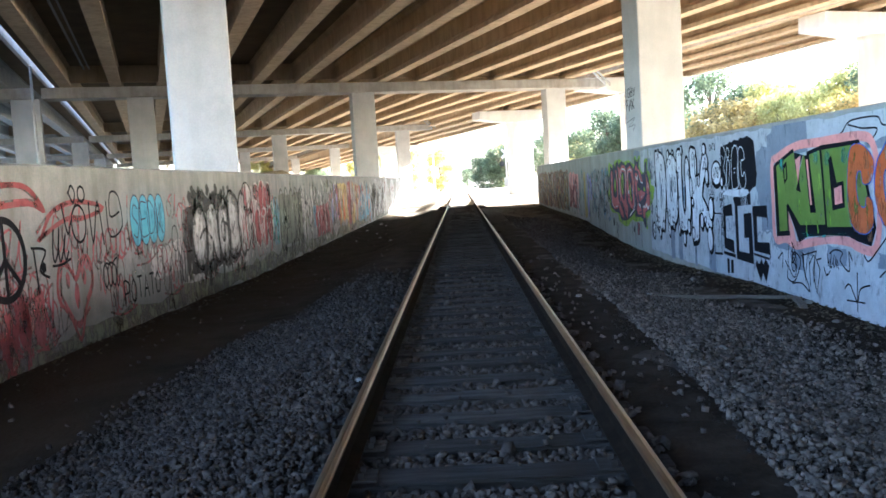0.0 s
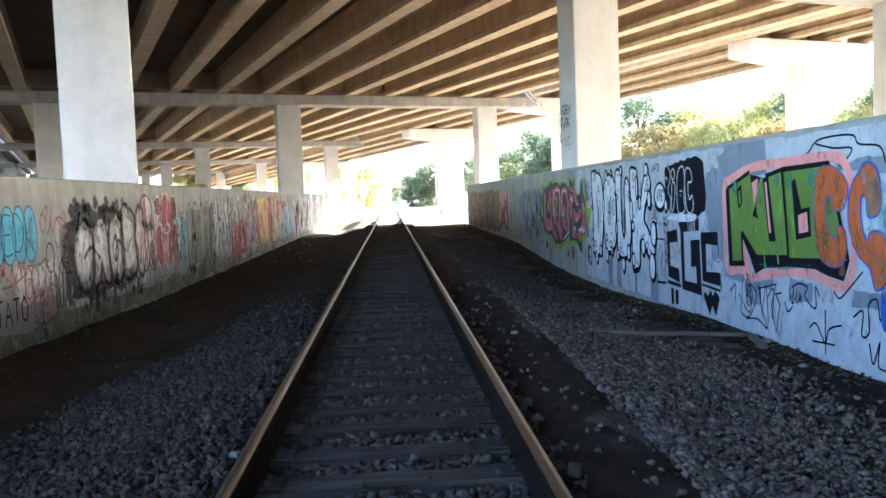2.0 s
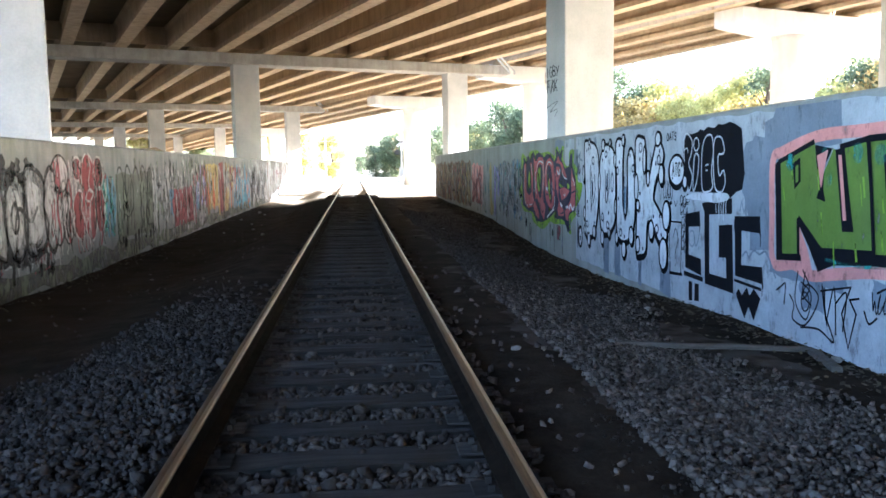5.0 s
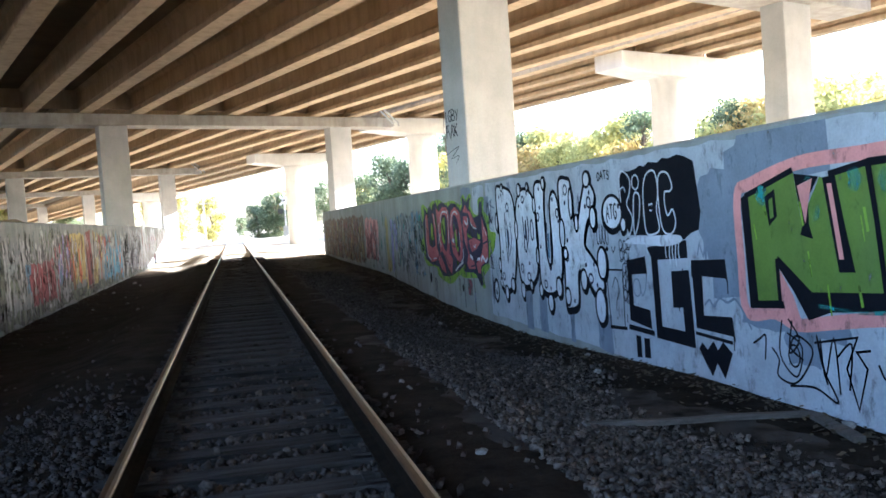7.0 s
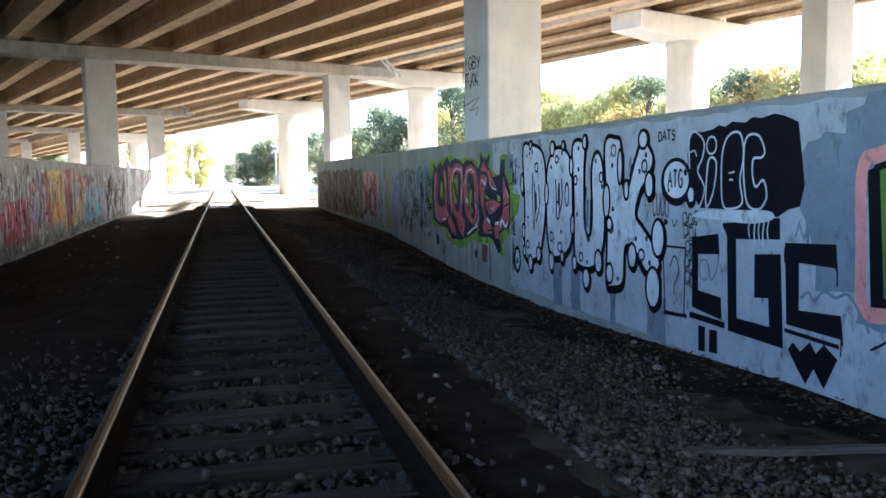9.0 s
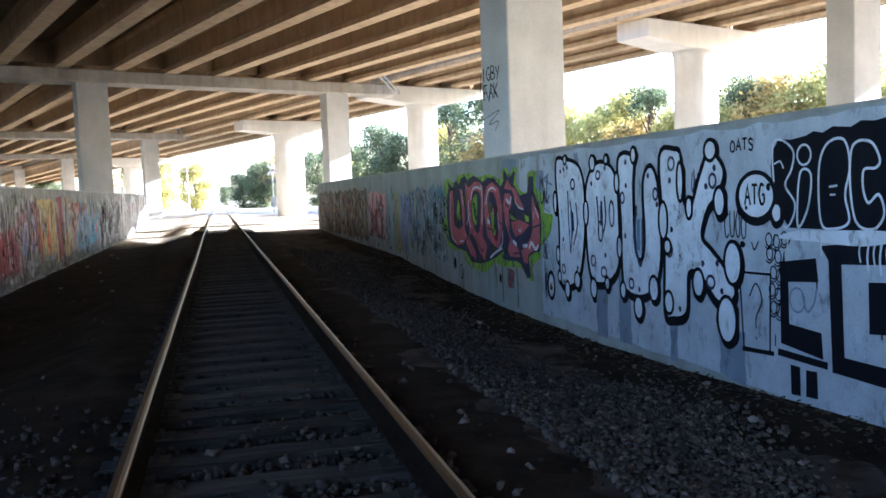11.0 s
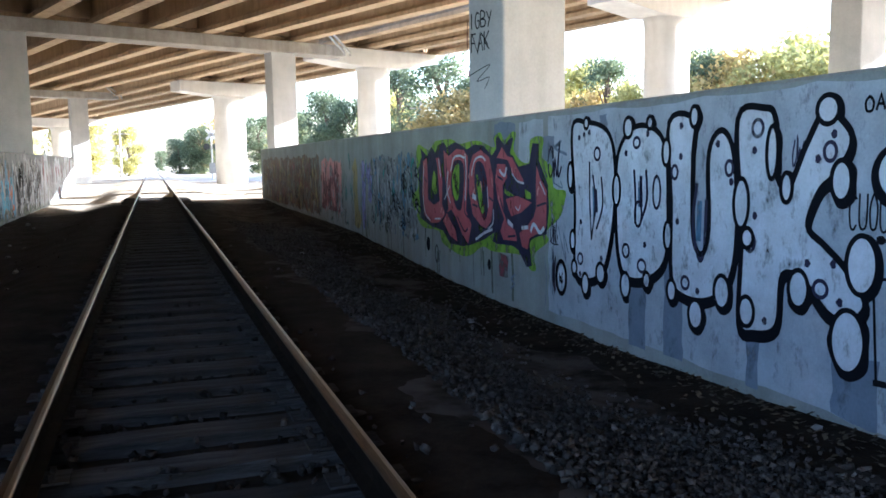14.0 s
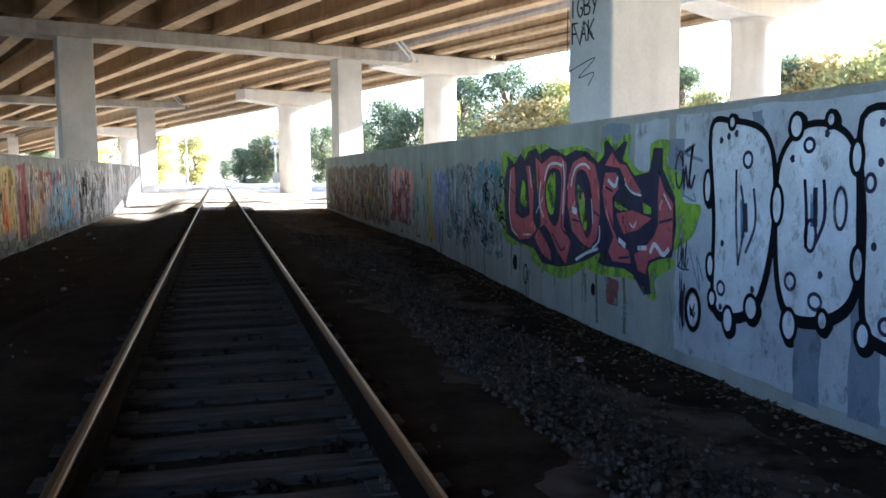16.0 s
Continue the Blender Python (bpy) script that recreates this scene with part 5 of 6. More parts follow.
    Spray(on_right, 0.007).fill([(25.87, 1.29), (25.68, 1.55), (25.75, 1.69), (25.37, 1.55), (25.13, 1.7), (24.94, 1.6), (24.8, 1.72), (24.49, 1.76), (24.36, 1.67), (24.19, 1.72), (23.97, 1.75), (23.72, 1.7), (23.45, 1.63), (23.14, 1.7), (22.8, 1.67), (22.49, 1.53), (22.34, 1.62), (22.34, 1.77), (22.26, 1.79), (22.06, 1.66), (21.85, 1.76), (21.76, 1.75), (21.88, 1.56), (21.59, 1.38), (21.28, 1.42), (21.19, 1.67), (21.01, 1.66), (21.0, 1.45), (20.76, 1.17), (20.73, 0.89), (20.8, 0.57), (21.2, 0.49), (21.28, 0.41), (21.21, 0.14), (21.37, 0.11), (21.62, 0.3), (21.82, 0.34), (22.32, 0.32), (22.5, 0.34), (22.4, 0.48), (22.79, 0.34), (23.3, 0.22), (23.67, 0.16), (24.27, 0.15), (24.6, 0.33), (25.18, 0.36), (25.74, 0.45), (25.84, 0.76)], False, True).done(P_NAVY, W, "graffiti_shadow", "dark blue letter shadow")
    red_shapes = []
    f, o, w2, g = Spray(on_right, 0.0088), Spray(on_right, 0.0106), Spray(on_right, 0.0124), Spray(on_right, 0.0124)
    for pts in ([(25.6, 1.47), (25.37, 1.53), (25.32, 1.21), (25.33, 0.82), (25.04, 0.75), (24.75, 0.82), (24.84, 1.38), (24.94, 1.53), (24.71, 1.53), (24.57, 1.14), (24.6, 0.77), (24.44, 0.6), (24.76, 0.44), (25.18, 0.4), (25.56, 0.52), (25.68, 0.85)],
                [(24.53, 1.66), (24.27, 1.55), (23.91, 1.66), (23.58, 1.64), (23.4, 1.53), (23.43, 1.09), (23.5, 0.72), (23.27, 0.52), (23.43, 0.2), (23.71, 0.34), (23.96, 0.57), (24.17, 0.68), (24.38, 0.63), (23.96, 0.38), (23.9, 0.19), (24.27, 0.27), (24.6, 0.49), (24.32, 0.71), (24.47, 1.22)],
                [(23.22, 1.56), (22.89, 1.63), (22.57, 1.52), (22.43, 1.25), (22.42, 0.92), (22.51, 0.61), (22.71, 0.48), (22.95, 0.53), (23.25, 0.66), (23.4, 1.02), (23.36, 1.38)],
                [(22.13, 1.66), (21.94, 1.53), (21.78, 1.51), (21.58, 1.34), (21.41, 1.2), (21.52, 1.15), (21.75, 1.25), (21.94, 1.45), (22.34, 1.49)],
                [(22.31, 1.43), (22.01, 1.43), (21.94, 1.23), (22.1, 1.12), (22.07, 0.81), (21.95, 0.62), (21.7, 0.57), (21.63, 0.4), (22.1, 0.38), (22.23, 0.5), (22.09, 0.68), (22.3, 0.93), (22.39, 1.19)],
                [(22.04, 0.96), (21.64, 1.02), (21.17, 0.94), (21.51, 0.78), (21.83, 0.71), (21.93, 0.81)],
                [(21.07, 1.42), (20.95, 1.25), (20.77, 1.11), (20.78, 0.66), (20.86, 0.58), (21.08, 0.53), (21.26, 0.47), (21.31, 0.32), (21.5, 0.34), (21.6, 0.53), (21.32, 0.66), (21.17, 0.76), (21.09, 0.88), (21.1, 1.16)]):
        f.fill(pts, False, True)
        o.line(pts, 0.032, False, True, True)
        red_shapes.append(pts)
    q, dark, pale = random.Random(91), Spray(on_right, 0.0098), Spray(on_right, 0.0116)
    for pts in red_shapes:
        us, vs = [p[0] for p in pts], [p[1] for p in pts]
        for k in range(26):
            u, v, a = q.uniform(min(us), max(us)), q.uniform(min(vs), max(vs)), q.uniform(0.9, 2.2)
            L = q.uniform(0.05, 0.16)
            tip = (u + L * math.cos(a) * 0.8, v + L * math.sin(a))
            if within(pts, u, v) and within(pts, *tip):
                (dark if k % 3 else pale).line([(u, v), ((u + tip[0]) / 2 + 0.015, (v + tip[1]) / 2), tip], q.uniform(0.012, 0.035), True, False, True)
    dark.done(P_BRICK, W, "graffiti_detail", "darker red brush marks"), pale.done(P_PINK, W, "graffiti_detail", "pale pink brush marks")
    o.fill([(24.03, 1.44), (23.64, 1.44), (23.58, 1.16), (23.71, 0.74), (23.96, 0.75), (24.17, 1.07)], True, True).fill([(23.1, 1.42), (22.83, 1.42), (22.67, 1.18), (22.63, 0.84), (22.71, 0.66), (22.82, 0.62), (23.01, 0.82), (23.15, 1.1)], True, True)
    for pts in ([(23.55, 1.5), (23.52, 1.1), (23.58, 0.7), (23.3, 0.6)], [(22.2, 0.95), (22.05, 0.75), (21.75, 0.62)], [(24.4, 1.5), (24.38, 1.1), (24.5, 0.75)], [(23.9, 0.6), (23.6, 0.4), (23.45, 0.45)], [(21.06, 0.9), (20.8, 0.95)], [(23.3, 0.95), (23.05, 0.9)], [(23.25, 0.82), (23.02, 0.8)], [(22.3, 1.25), (22.1, 1.2)], [(25.6, 1.2), (25.38, 1.1)], [(21.95, 0.45), (21.7, 0.48)], [(22.6, 0.95), (22.45, 0.9)]):
        o.line(pts, 0.03, len(pts) > 2, False, True)
    g.fill([(23.97, 1.37), (23.8, 1.4), (23.79, 1.12), (23.87, 0.86), (24.05, 0.92), (24.11, 1.19)], True, True).fill([(23.07, 1.26), (22.93, 1.14), (22.79, 0.8), (22.86, 0.71), (22.99, 0.89)], True, True).fill([(22.05, 1.09), (21.72, 1.0), (21.93, 0.99), (22.04, 1.03)], False, True).fill([(25.02, 1.3), (24.9, 1.2), (24.86, 0.95), (25.0, 0.92), (25.12, 1.05)], True, True).fill([(21.4, 1.1), (21.22, 1.05), (21.22, 0.98), (21.38, 0.98)], False, True)
    for pts, k in (([(25.55, 1.38), (25.61, 0.94), (25.53, 0.59), (25.23, 0.46)], 0.022), ([(23.53, 1.57), (23.49, 1.31), (23.54, 0.86)], 0.028), ([(24.17, 1.3), (24.03, 1.5), (23.77, 1.54), (23.55, 1.5)], 0.035), ([(23.27, 1.24), (23.14, 1.46), (22.88, 1.52), (22.71, 1.46)], 0.03), ([(22.63, 0.5), (22.45, 0.61), (22.44, 0.79)], 0.03), ([(21.8, 1.29), (21.64, 1.2), (21.43, 1.17)], 0.025), ([(20.97, 1.2), (20.82, 1.05)], 0.02),
                   ([(21.23, 0.57), (21.14, 0.67), (20.97, 0.58), (20.85, 0.65)], 0.05), ([(21.7, 0.86), (21.6, 0.82), (21.54, 0.89)], 0.018), ([(22.22, 1.33), (22.05, 1.26), (21.98, 1.37)], 0.045), ([(24.49, 0.84), (24.23, 1.07)], 0.02), ([(23.12, 0.31), (22.79, 0.43), (22.47, 0.51)], 0.04), ([(21.95, 0.66), (21.78, 0.6)], 0.06), ([(21.5, 0.6), (21.3, 0.62)], 0.05), ([(24.75, 1.5), (24.66, 1.2)], 0.025), ([(23.24, 0.95), (23.08, 0.92)], 0.08), ([(22.66, 1.1), (22.62, 0.8)], 0.02), ([(24.3, 1.3), (24.36, 1.0), (24.2, 0.8)], 0.03), ([(25.0, 0.5), (24.7, 0.52)], 0.025)):
        w2.line(pts, k, len(pts) > 2, False, True)
    f.done(P_RED, W, "graffiti_fill"), o.done(P_NAVY, W, "graffiti_outline"), w2.done(P_WHITE, W, "graffiti_highlight", "white highlights"), g.done(P_LIME, W, "graffiti_gap")
    s = Spray(on_right, 0.006)
    s.line([(20.7, 1.65), (20.58, 1.61), (20.43, 1.67), (20.58, 1.6), (20.28, 1.52)], 0.035, True, False, True).line([(20.78, 1.42), (20.6, 1.47)], 0.02, False, False, True).line([(21.72, -0.03), (21.86, -0.11), (21.75, -0.16), (21.88, -0.24)], 0.03, True, False, True).line([(20.62, 1.2), (20.4, 1.14), (20.44, 1.22)], 0.02, True, False, True).line([(20.5, 0.7), (20.3, 0.3), (20.36, 0.62), (20.24, 0.4)], 0.018, True, False, True)
    s.line([(20.85, 0.3), (20.8, 0.0), (20.84, -0.3)], 0.014, True, False, True).line([(20.6, 0.5), (20.66, 0.1), (20.6, -0.2)], 0.014, True, False, True)
    s.done(P_SLATE, W, "tag", "thin bluish scribbles")
    # older layers further along
    def mottled(u0, u1, v0, v1, coats, seed, depth):
        """Old paint over old paint: upright strokes and small blots of several tones."""
        q = random.Random(seed)
        for i, (m, count, w0, w1) in enumerate(coats):
            k = Spray(on_right, depth + 0.0019 * i)
            for _ in range(count):
                u, v, h = q.uniform(u1, u0), q.uniform(v0, v1), q.uniform(0.15, 0.7)
                w = q.uniform(w0, w1)
                lo = max(v - h, v0 - 0.05)
                k.line([(u, v), (u + q.uniform(-0.12, 0.12), v - 0.35 * (v - lo)), (u + q.uniform(-0.12, 0.12), v - 0.7 * (v - lo)), (u + q.uniform(-0.06, 0.06), lo)], w, True, False, True)
                if q.random() < 0.35:
                    k.blob((u + q.uniform(-0.3, 0.3), q.uniform(v0 + 0.1, v1 - 0.1)), w * q.uniform(0.8, 1.8), w * q.uniform(0.8, 2.0), raw=True, wob=0.3)
            k.done(m, W, "faded_graffiti", "old faded layers of graffiti")

    r = random.Random(9)
    Spray(on_right, 0.0035).patch(47.6, 35.2, 0.0, 1.62, 0.1, 1, 80).done(P_BROWN, W, "cover_patch", "brownish old coat of paint")
    mottled(47.8, 35.4, 0.05, 1.62, ((P_MOSS, 60, 0.06, 0.2), (P_BROWN, 90, 0.05, 0.16), (P_YELLOW, 60, 0.03, 0.11), (P_ROSE, 34, 0.04, 0.12), (P_WORN, 50, 0.02, 0.08), (P_SOOT, 80, 0.025, 0.09)), 61, 0.0055)
    Spray(on_right, 0.0045).patch(34.9, 32.3, 0.3, 1.5, 0.08, 1, 71).done(P_PINK, W, "graffiti", "faded salmon-pink graffiti panel")
    mottled(34.8, 32.4, 0.25, 1.5, ((P_ROSE, 34, 0.05, 0.14), (P_WORN, 24, 0.03, 0.09), (P_BRICK, 30, 0.03, 0.09)), 62, 0.0065)
    mottled(35.3, 31.0, 0.0, 1.7, ((P_TEAL, 14, 0.04, 0.14), (P_SOOT, 22, 0.02, 0.06)), 63, 0.013)
    s = Spray(on_right, 0.0062)
    s.line([(30.9, 1.45), (30.75, 1.2), (30.8, 0.8), (30.7, 0.3), (30.75, -0.05)], 0.42, True, False, True).blob((30.5, 0.15), 0.25, 0.2, raw=True)
    s.done(P_YELLOW, W, "graffiti", "ochre letter stroke")
    s = Spray(on_right, 0.007)
    s.line([(30.1, 1.45), (29.95, 1.0), (30.0, 0.5), (29.9, -0.02)], 0.34, True, False, True).line([(29.5, 1.4), (29.35, 1.0), (29.45, 0.6)], 0.3, True, False, True).blob((29.7, 1.2), 0.3, 0.25, raw=True)
    s.done(P_LILAC, W, "graffiti", "lilac letter strokes")
    Spray(on_right, 0.0088).line([(30.3, 1.5), (30.2, 0.9), (30.25, 0.0)], 0.05, True, False, True).line([(29.7, 1.5), (29.75, 0.9), (29.62, 0.4), (29.7, 0.0)], 0.06, True, False, True).line([(31.05, 1.5), (31.1, 0.8), (31.05, 0.0)], 0.05, True, False, True).line([(29.2, 1.5), (29.12, 1.0), (29.2, 0.55)], 0.05, True, False, True).done(P_TEAL, W, "graffiti_outline")
    Spray(on_right, 0.0035).patch(28.9, 26.0, 0.3, 1.55, 0.12, 1, 76).done(P_GREY, W, "cover_patch", "dark grey cover paint")
    mottled(29.2, 26.0, 0.1, 1.65, ((P_TEAL, 16, 0.04, 0.14), (P_MOSS, 8, 0.06, 0.2), (P_DUSK, 16, 0.03, 0.1), (P_WORN, 34, 0.03, 0.1)), 64, 0.0055)
    s = Spray(on_right, 0.0145)
    for i in range(24):
        u, v = r.uniform(26.0, 29.3), r.uniform(0.1, 1.5)
        a, h = r.uniform(0.08, 0.25), r.uniform(0.08, 0.24)
        s.line([(u, v), (u - a, v + h * r.uniform(-1, 1)), (u - a * 0.6, v + h), (u - 0.2 * a, v + h * 0.4), (u - a * 1.6, v - h * 0.6)], 0.028, True, False, True)
        if i % 3 == 0:
            s.ring((u, v), 0.08, 0.1, 0.026, raw=True)
    s.blob((25.35, 0.05), 0.1, 0.12, raw=True).ring((24.9, -0.08), 0.08, 0.14, 0.03, raw=True).blob((22.6, 0.0), 0.06, 0.08, raw=True)
    s.done(P_BLACK, W, "tag", "black scribbled tags")
    s = Spray(on_right, 0.0165)
    for i in range(22):
        u, v = r.uniform(26.2, 28.8), r.uniform(0.4, 1.5)
        s.line([(u, v), (u - 0.15, v - 0.15), (u - 0.05, v - 0.35), (u - 0.25, v - 0.4)], 0.03, True, False, True)
    s.done(P_WORN, W, "tag", "pale scribbles")
    Spray(on_right, 0.006).patch(22.25, 21.95, -0.1, 0.2, 0.03, 0, 95).done(P_ROSE, W, "tag", "small dull red mark")


def left_wall_paint():
    W = wall_left

    def spray(d):
        return Spray(on_left, d, 1)

    s = spray(0.004)
    s.line([(9.0, 1.55), (9.26, 1.7), (9.8, 1.72), (10.1, 1.65), (10.34, 1.48), (10.1, 1.55), (9.4, 1.52), (8.9, 1.46)], 0.05, True, False, True)
    s.line([(10.2, 1.2), (10.6, 1.42), (11.2, 1.5), (11.9, 1.42), (11.3, 1.3), (10.8, 1.3), (10.3, 1.15)], 0.045, True, False, True)
    s.line([(10.6, 0.5), (10.7, 0.8), (10.9, 0.72), (11.0, 0.6), (11.15, 0.72), (11.35, 0.82), (11.42, 0.55), (11.2, 0.3), (11.0, 0.05), (10.75, 0.3), (10.6, 0.5)], 0.05, True, False, True)
    s.blob((10.8, 0.62), 0.05, 0.1, raw=True).blob((11.22, 0.62), 0.05, 0.1, raw=True).blob((11.0, 0.42), 0.06, 0.16, raw=True).line([(10.72, 0.22), (11.0, 0.1), (11.3, 0.24)], 0.045, True, False, True)
    for i in range(16):
        s.tag(7.6 + 0.17 * i, 0.0 + 0.1 * (i % 3), 0.35, 0.5, 200 + i, 0.03, 3)
    for i in range(5):
        s.tag(11.6 + 0.3 * i, 0.78 + 0.04 * (i % 2), 0.3, 0.36, 220 + i, 0.035, 2)
    s.tag(9.2, 0.85, 0.8, 0.4, 226, 0.03, 4).tag(14.2, 1.2, 0.5, 0.3, 227, 0.03, 3).ring((13.75, 0.45), 0.14, 0.18, 0.02, raw=True).streaks(7.5, 10.4, -0.2, 0.3, 16, 228, 0.02, 0.06)
    for i in range(9):
        s.blob((7.7 + 0.3 * i, 0.25 + 0.12 * math.sin(i * 1.9)), 0.15, 0.32, raw=True, wob=0.25)
    s.done(P_ROSE, W, "graffiti", "red sprayed scrawls and a heart face")
    s = spray(0.0052)
    s.line([(9.0, 1.5), (9.2, 1.66), (9.8, 1.72), (10.15, 1.66), (10.4, 1.44), (10.1, 1.52), (9.4, 1.5)], 0.06, True, True, True)
    s.line([(10.3, 1.15), (10.6, 1.42), (11.2, 1.52), (11.9, 1.42), (11.4, 1.32), (10.9, 1.32), (10.3, 1.15)], 0.055, True, True, True)
    s.line([(10.55, 0.45), (10.62, 0.78), (10.8, 0.82), (11.0, 0.62), (11.2, 0.84), (11.4, 0.8), (11.42, 0.5), (11.2, 0.25), (11.0, -0.1), (10.8, 0.2)], 0.055, True, True, True)
    s.done(P_BRICK, W, "graffiti", "pinkish red arcs and a heart-shaped face")
    s = spray(0.0065)
    s.ring((9.54, 0.97), 0.38, 0.4, 0.075, 14, True).line([(9.54, 1.36), (9.54, 0.6)], 0.06, False, False, True).line([(9.54, 0.97), (9.28, 0.7)], 0.06, False, False, True).line([(9.54, 0.97), (9.8, 0.7)], 0.06, False, False, True)
    s.line([(11.0, 1.62), (11.08, 1.7), (11.16, 1.62), (11.1, 1.5), (11.0, 1.62)], 0.03, True, True, True).ring((11.32, 1.6), 0.09, 0.09, 0.03, raw=True)
    s.ring((11.2, 1.25), 0.18, 0.22, 0.032, raw=True).line([(10.8, 1.5), (10.9, 1.15), (11.0, 1.3)], 0.03, True, False, True).line([(11.5, 1.5), (11.55, 1.0), (11.75, 1.5), (11.85, 0.95)], 0.032, True, False, True).line([(12.0, 1.5), (12.05, 1.05), (12.45, 1.15), (12.4, 1.55), (12.15, 1.6), (12.1, 1.3), (12.4, 1.35)], 0.028, True, False, True)
    s.line([(10.1, 1.05), (10.15, 0.55)], 0.035, False, False, True).line([(10.05, 1.05), (10.35, 1.0), (10.2, 0.8), (10.4, 0.7)], 0.03, True, False, True).blob((10.28, 0.82), 0.06, 0.06, raw=True).tag(10.5, 0.85, 0.4, 0.3, 231, 0.03, 3)
    s.tag(11.75, 0.4, 0.5, 0.35, 232, 0.028, 4).ring((14.45, 0.85), 0.14, 0.2, 0.02, raw=True)
    word(s, "POTATO", 12.35, 0.12, 1.35, 0.3, 0.03)
    s.tag(14.55, 0.1, 0.4, 0.7, 233, 0.02, 3)
    s.tag(8.4, 1.3, 0.8, 0.3, 234, 0.018, 5)
    s.done(P_BLACK, W, "graffiti", "black peace sign and hand-painted tags")
    o, f = spray(0.007), spray(0.0055)
    for i, (a, b2) in enumerate(((12.78, 13.1), (13.08, 13.42), (13.4, 13.72), (13.68, 14.05))):
        f.blob(((a + b2) / 2, 1.2), 0.2, 0.36, raw=True, wob=0.05)
        o.ring(((a + b2) / 2, 1.2), 0.2, 0.36, 0.02, raw=True)
    word(o, "SEDK", 12.8, 0.98, 1.25, 0.46, 0.02)
    f.done(P_SKY, W, "graffiti", "sky-blue bubble letters"), o.done(P_NAVY, W, "graffiti_outline")
    # grey bubble piece over black overspray
    d, f, o, k = spray(0.0045), spray(0.0062), spray(0.008), spray(0.0042)
    k.patch(14.9, 15.5, 0.15, 1.3, 0.08, 1, 243).patch(15.3, 18.3, 0.16, 0.36, 0.08, 1, 244).patch(15.4, 17.6, 1.2, 1.55, 0.12, 0, 245)
    for n in range(16):
        k.blob((15.3 + 0.17 * n, 1.48 + 0.12 * math.sin(n * 2.3)), 0.1, 0.11, raw=True, wob=0.3)
    k.streaks(14.9, 18.6, -0.1, 0.4, 8, 246, 0.06, 0.16)
    for n, (u, w, v, h) in enumerate(((15.3, 0.85, 0.3, 1.02), (16.05, 0.8, 0.36, 0.98), (16.8, 0.8, 0.3, 1.08), (17.55, 0.85, 0.34, 1.1), (18.25, 0.6, 0.3, 1.2))):
        sh = SHAPE[("O", "A_bub", "O", "B_bub", "O")[n]]
        d.unit((u, v), w, h).fill(sh, True)
        o.unit((u, v), w, h).line(sh, 0.085, True, True)
        f.unit((u + 0.12, v + 0.14), w * 0.62, h * 0.7).fill(sh, True)
    o.line([(15.7, 0.75), (16.0, 0.9), (16.4, 0.7)], 0.07, True, False, True).line([(17.1, 0.6), (17.3, 0.95), (17.7, 0.75), (18.0, 0.95)], 0.07, True, False, True).ring((17.15, 0.82), 0.12, 0.2, 0.06, raw=True)
    k.done(P_SOOT, W, "graffiti", "grey bubble letters over sooty black overspray"), d.done(P_GREY, W, "graffiti_fill", "worn grey letter fill"), f.done(P_WORN, W, "graffiti_highlight"), o.done(P_SOOT, W, "graffiti_outline")
    # old pieces one beside the other towards the open end
    def mottled(u0, u1, v0, v1, coats, seed, depth):
        q = random.Random(seed)
        for i, (m, count, w0, w1) in enumerate(coats):
            k = spray(depth + 0.0019 * i)
            for _ in range(count):
                u, v, h = q.uniform(u0, u1), v0 + (v1 - v0) * q.random() ** 0.6, q.uniform(0.2, 0.9)
                w, lo = q.uniform(w0, w1), max(v - h, v0 - 0.1)
                k.line([(u, v), (u + q.uniform(-0.1, 0.1), v - 0.35 * (v - lo)), (u + q.uniform(-0.1, 0.1), v - 0.7 * (v - lo)), (u + q.uniform(-0.05, 0.05), lo)], w, True, False, True)
                if q.random() < 0.3:
                    k.blob((u + q.uniform(-0.3, 0.3), q.uniform(v0 + 0.1, v1 - 0.1)), w * q.uniform(0.8, 1.6), w * q.uniform(0.8, 2.2), raw=True, wob=0.3)
            k.done(m, W, "faded_graffiti", "layers of weathered graffiti paint")

    def bubbles(fill, rim, blobs, label, width=0.04, depth=0.006):
        f, o = spray(depth), spray(depth + 0.0018)
        for u, v, a, h in blobs:
            f.blob((u, v), a, h, raw=True, wob=0.06)
            o.ring((u, v), a, h, width, raw=True)
        f.done(fill, W, "graffiti", label), o.done(rim, W, "graffiti_outline")

    bubbles(P_WORN, P_SOOT, ((19.0, 1.42, 0.38, 0.3), (18.85, 0.75, 0.26, 0.46), (19.3, 0.7, 0.26, 0.42)), "white and lilac bubble letters")
    bubbles(P_BRICK, P_WORN, ((20.42, 1.35, 0.36, 0.42), (19.9, 0.72, 0.36, 0.42), (20.5, 0.68, 0.34, 0.46), (21.05, 0.75, 0.3, 0.42)), "dark red bubble letters edged in white")
    bubbles(P_ROSE, P_WORN, ((19.85, 1.5, 0.24, 0.2), (21.02, 1.42, 0.3, 0.3)), "faded pink bubble letters")
    mottled(18.5, 21.4, 0.2, 1.75, ((P_WORN, 20, 0.02, 0.06), (P_SOOT, 14, 0.02, 0.05), (P_ROSE, 14, 0.03, 0.1)), 601, 0.0085)
    spray(0.0045).patch(21.25, 21.95, 0.35, 1.35, 0.08, 1, 610).done(P_TEAL, W, "graffiti", "faded teal paint")
    mottled(21.2, 22.0, 0.3, 1.4, ((P_DUSK, 8, 0.06, 0.16), (P_TEAL, 8, 0.05, 0.14)), 602, 0.006)
    spray(0.0045).patch(22.15, 25.25, 0.1, 1.4, 0.06, 0, 611).done(P_DRAB, W, "graffiti", "grey-green bubble letters")
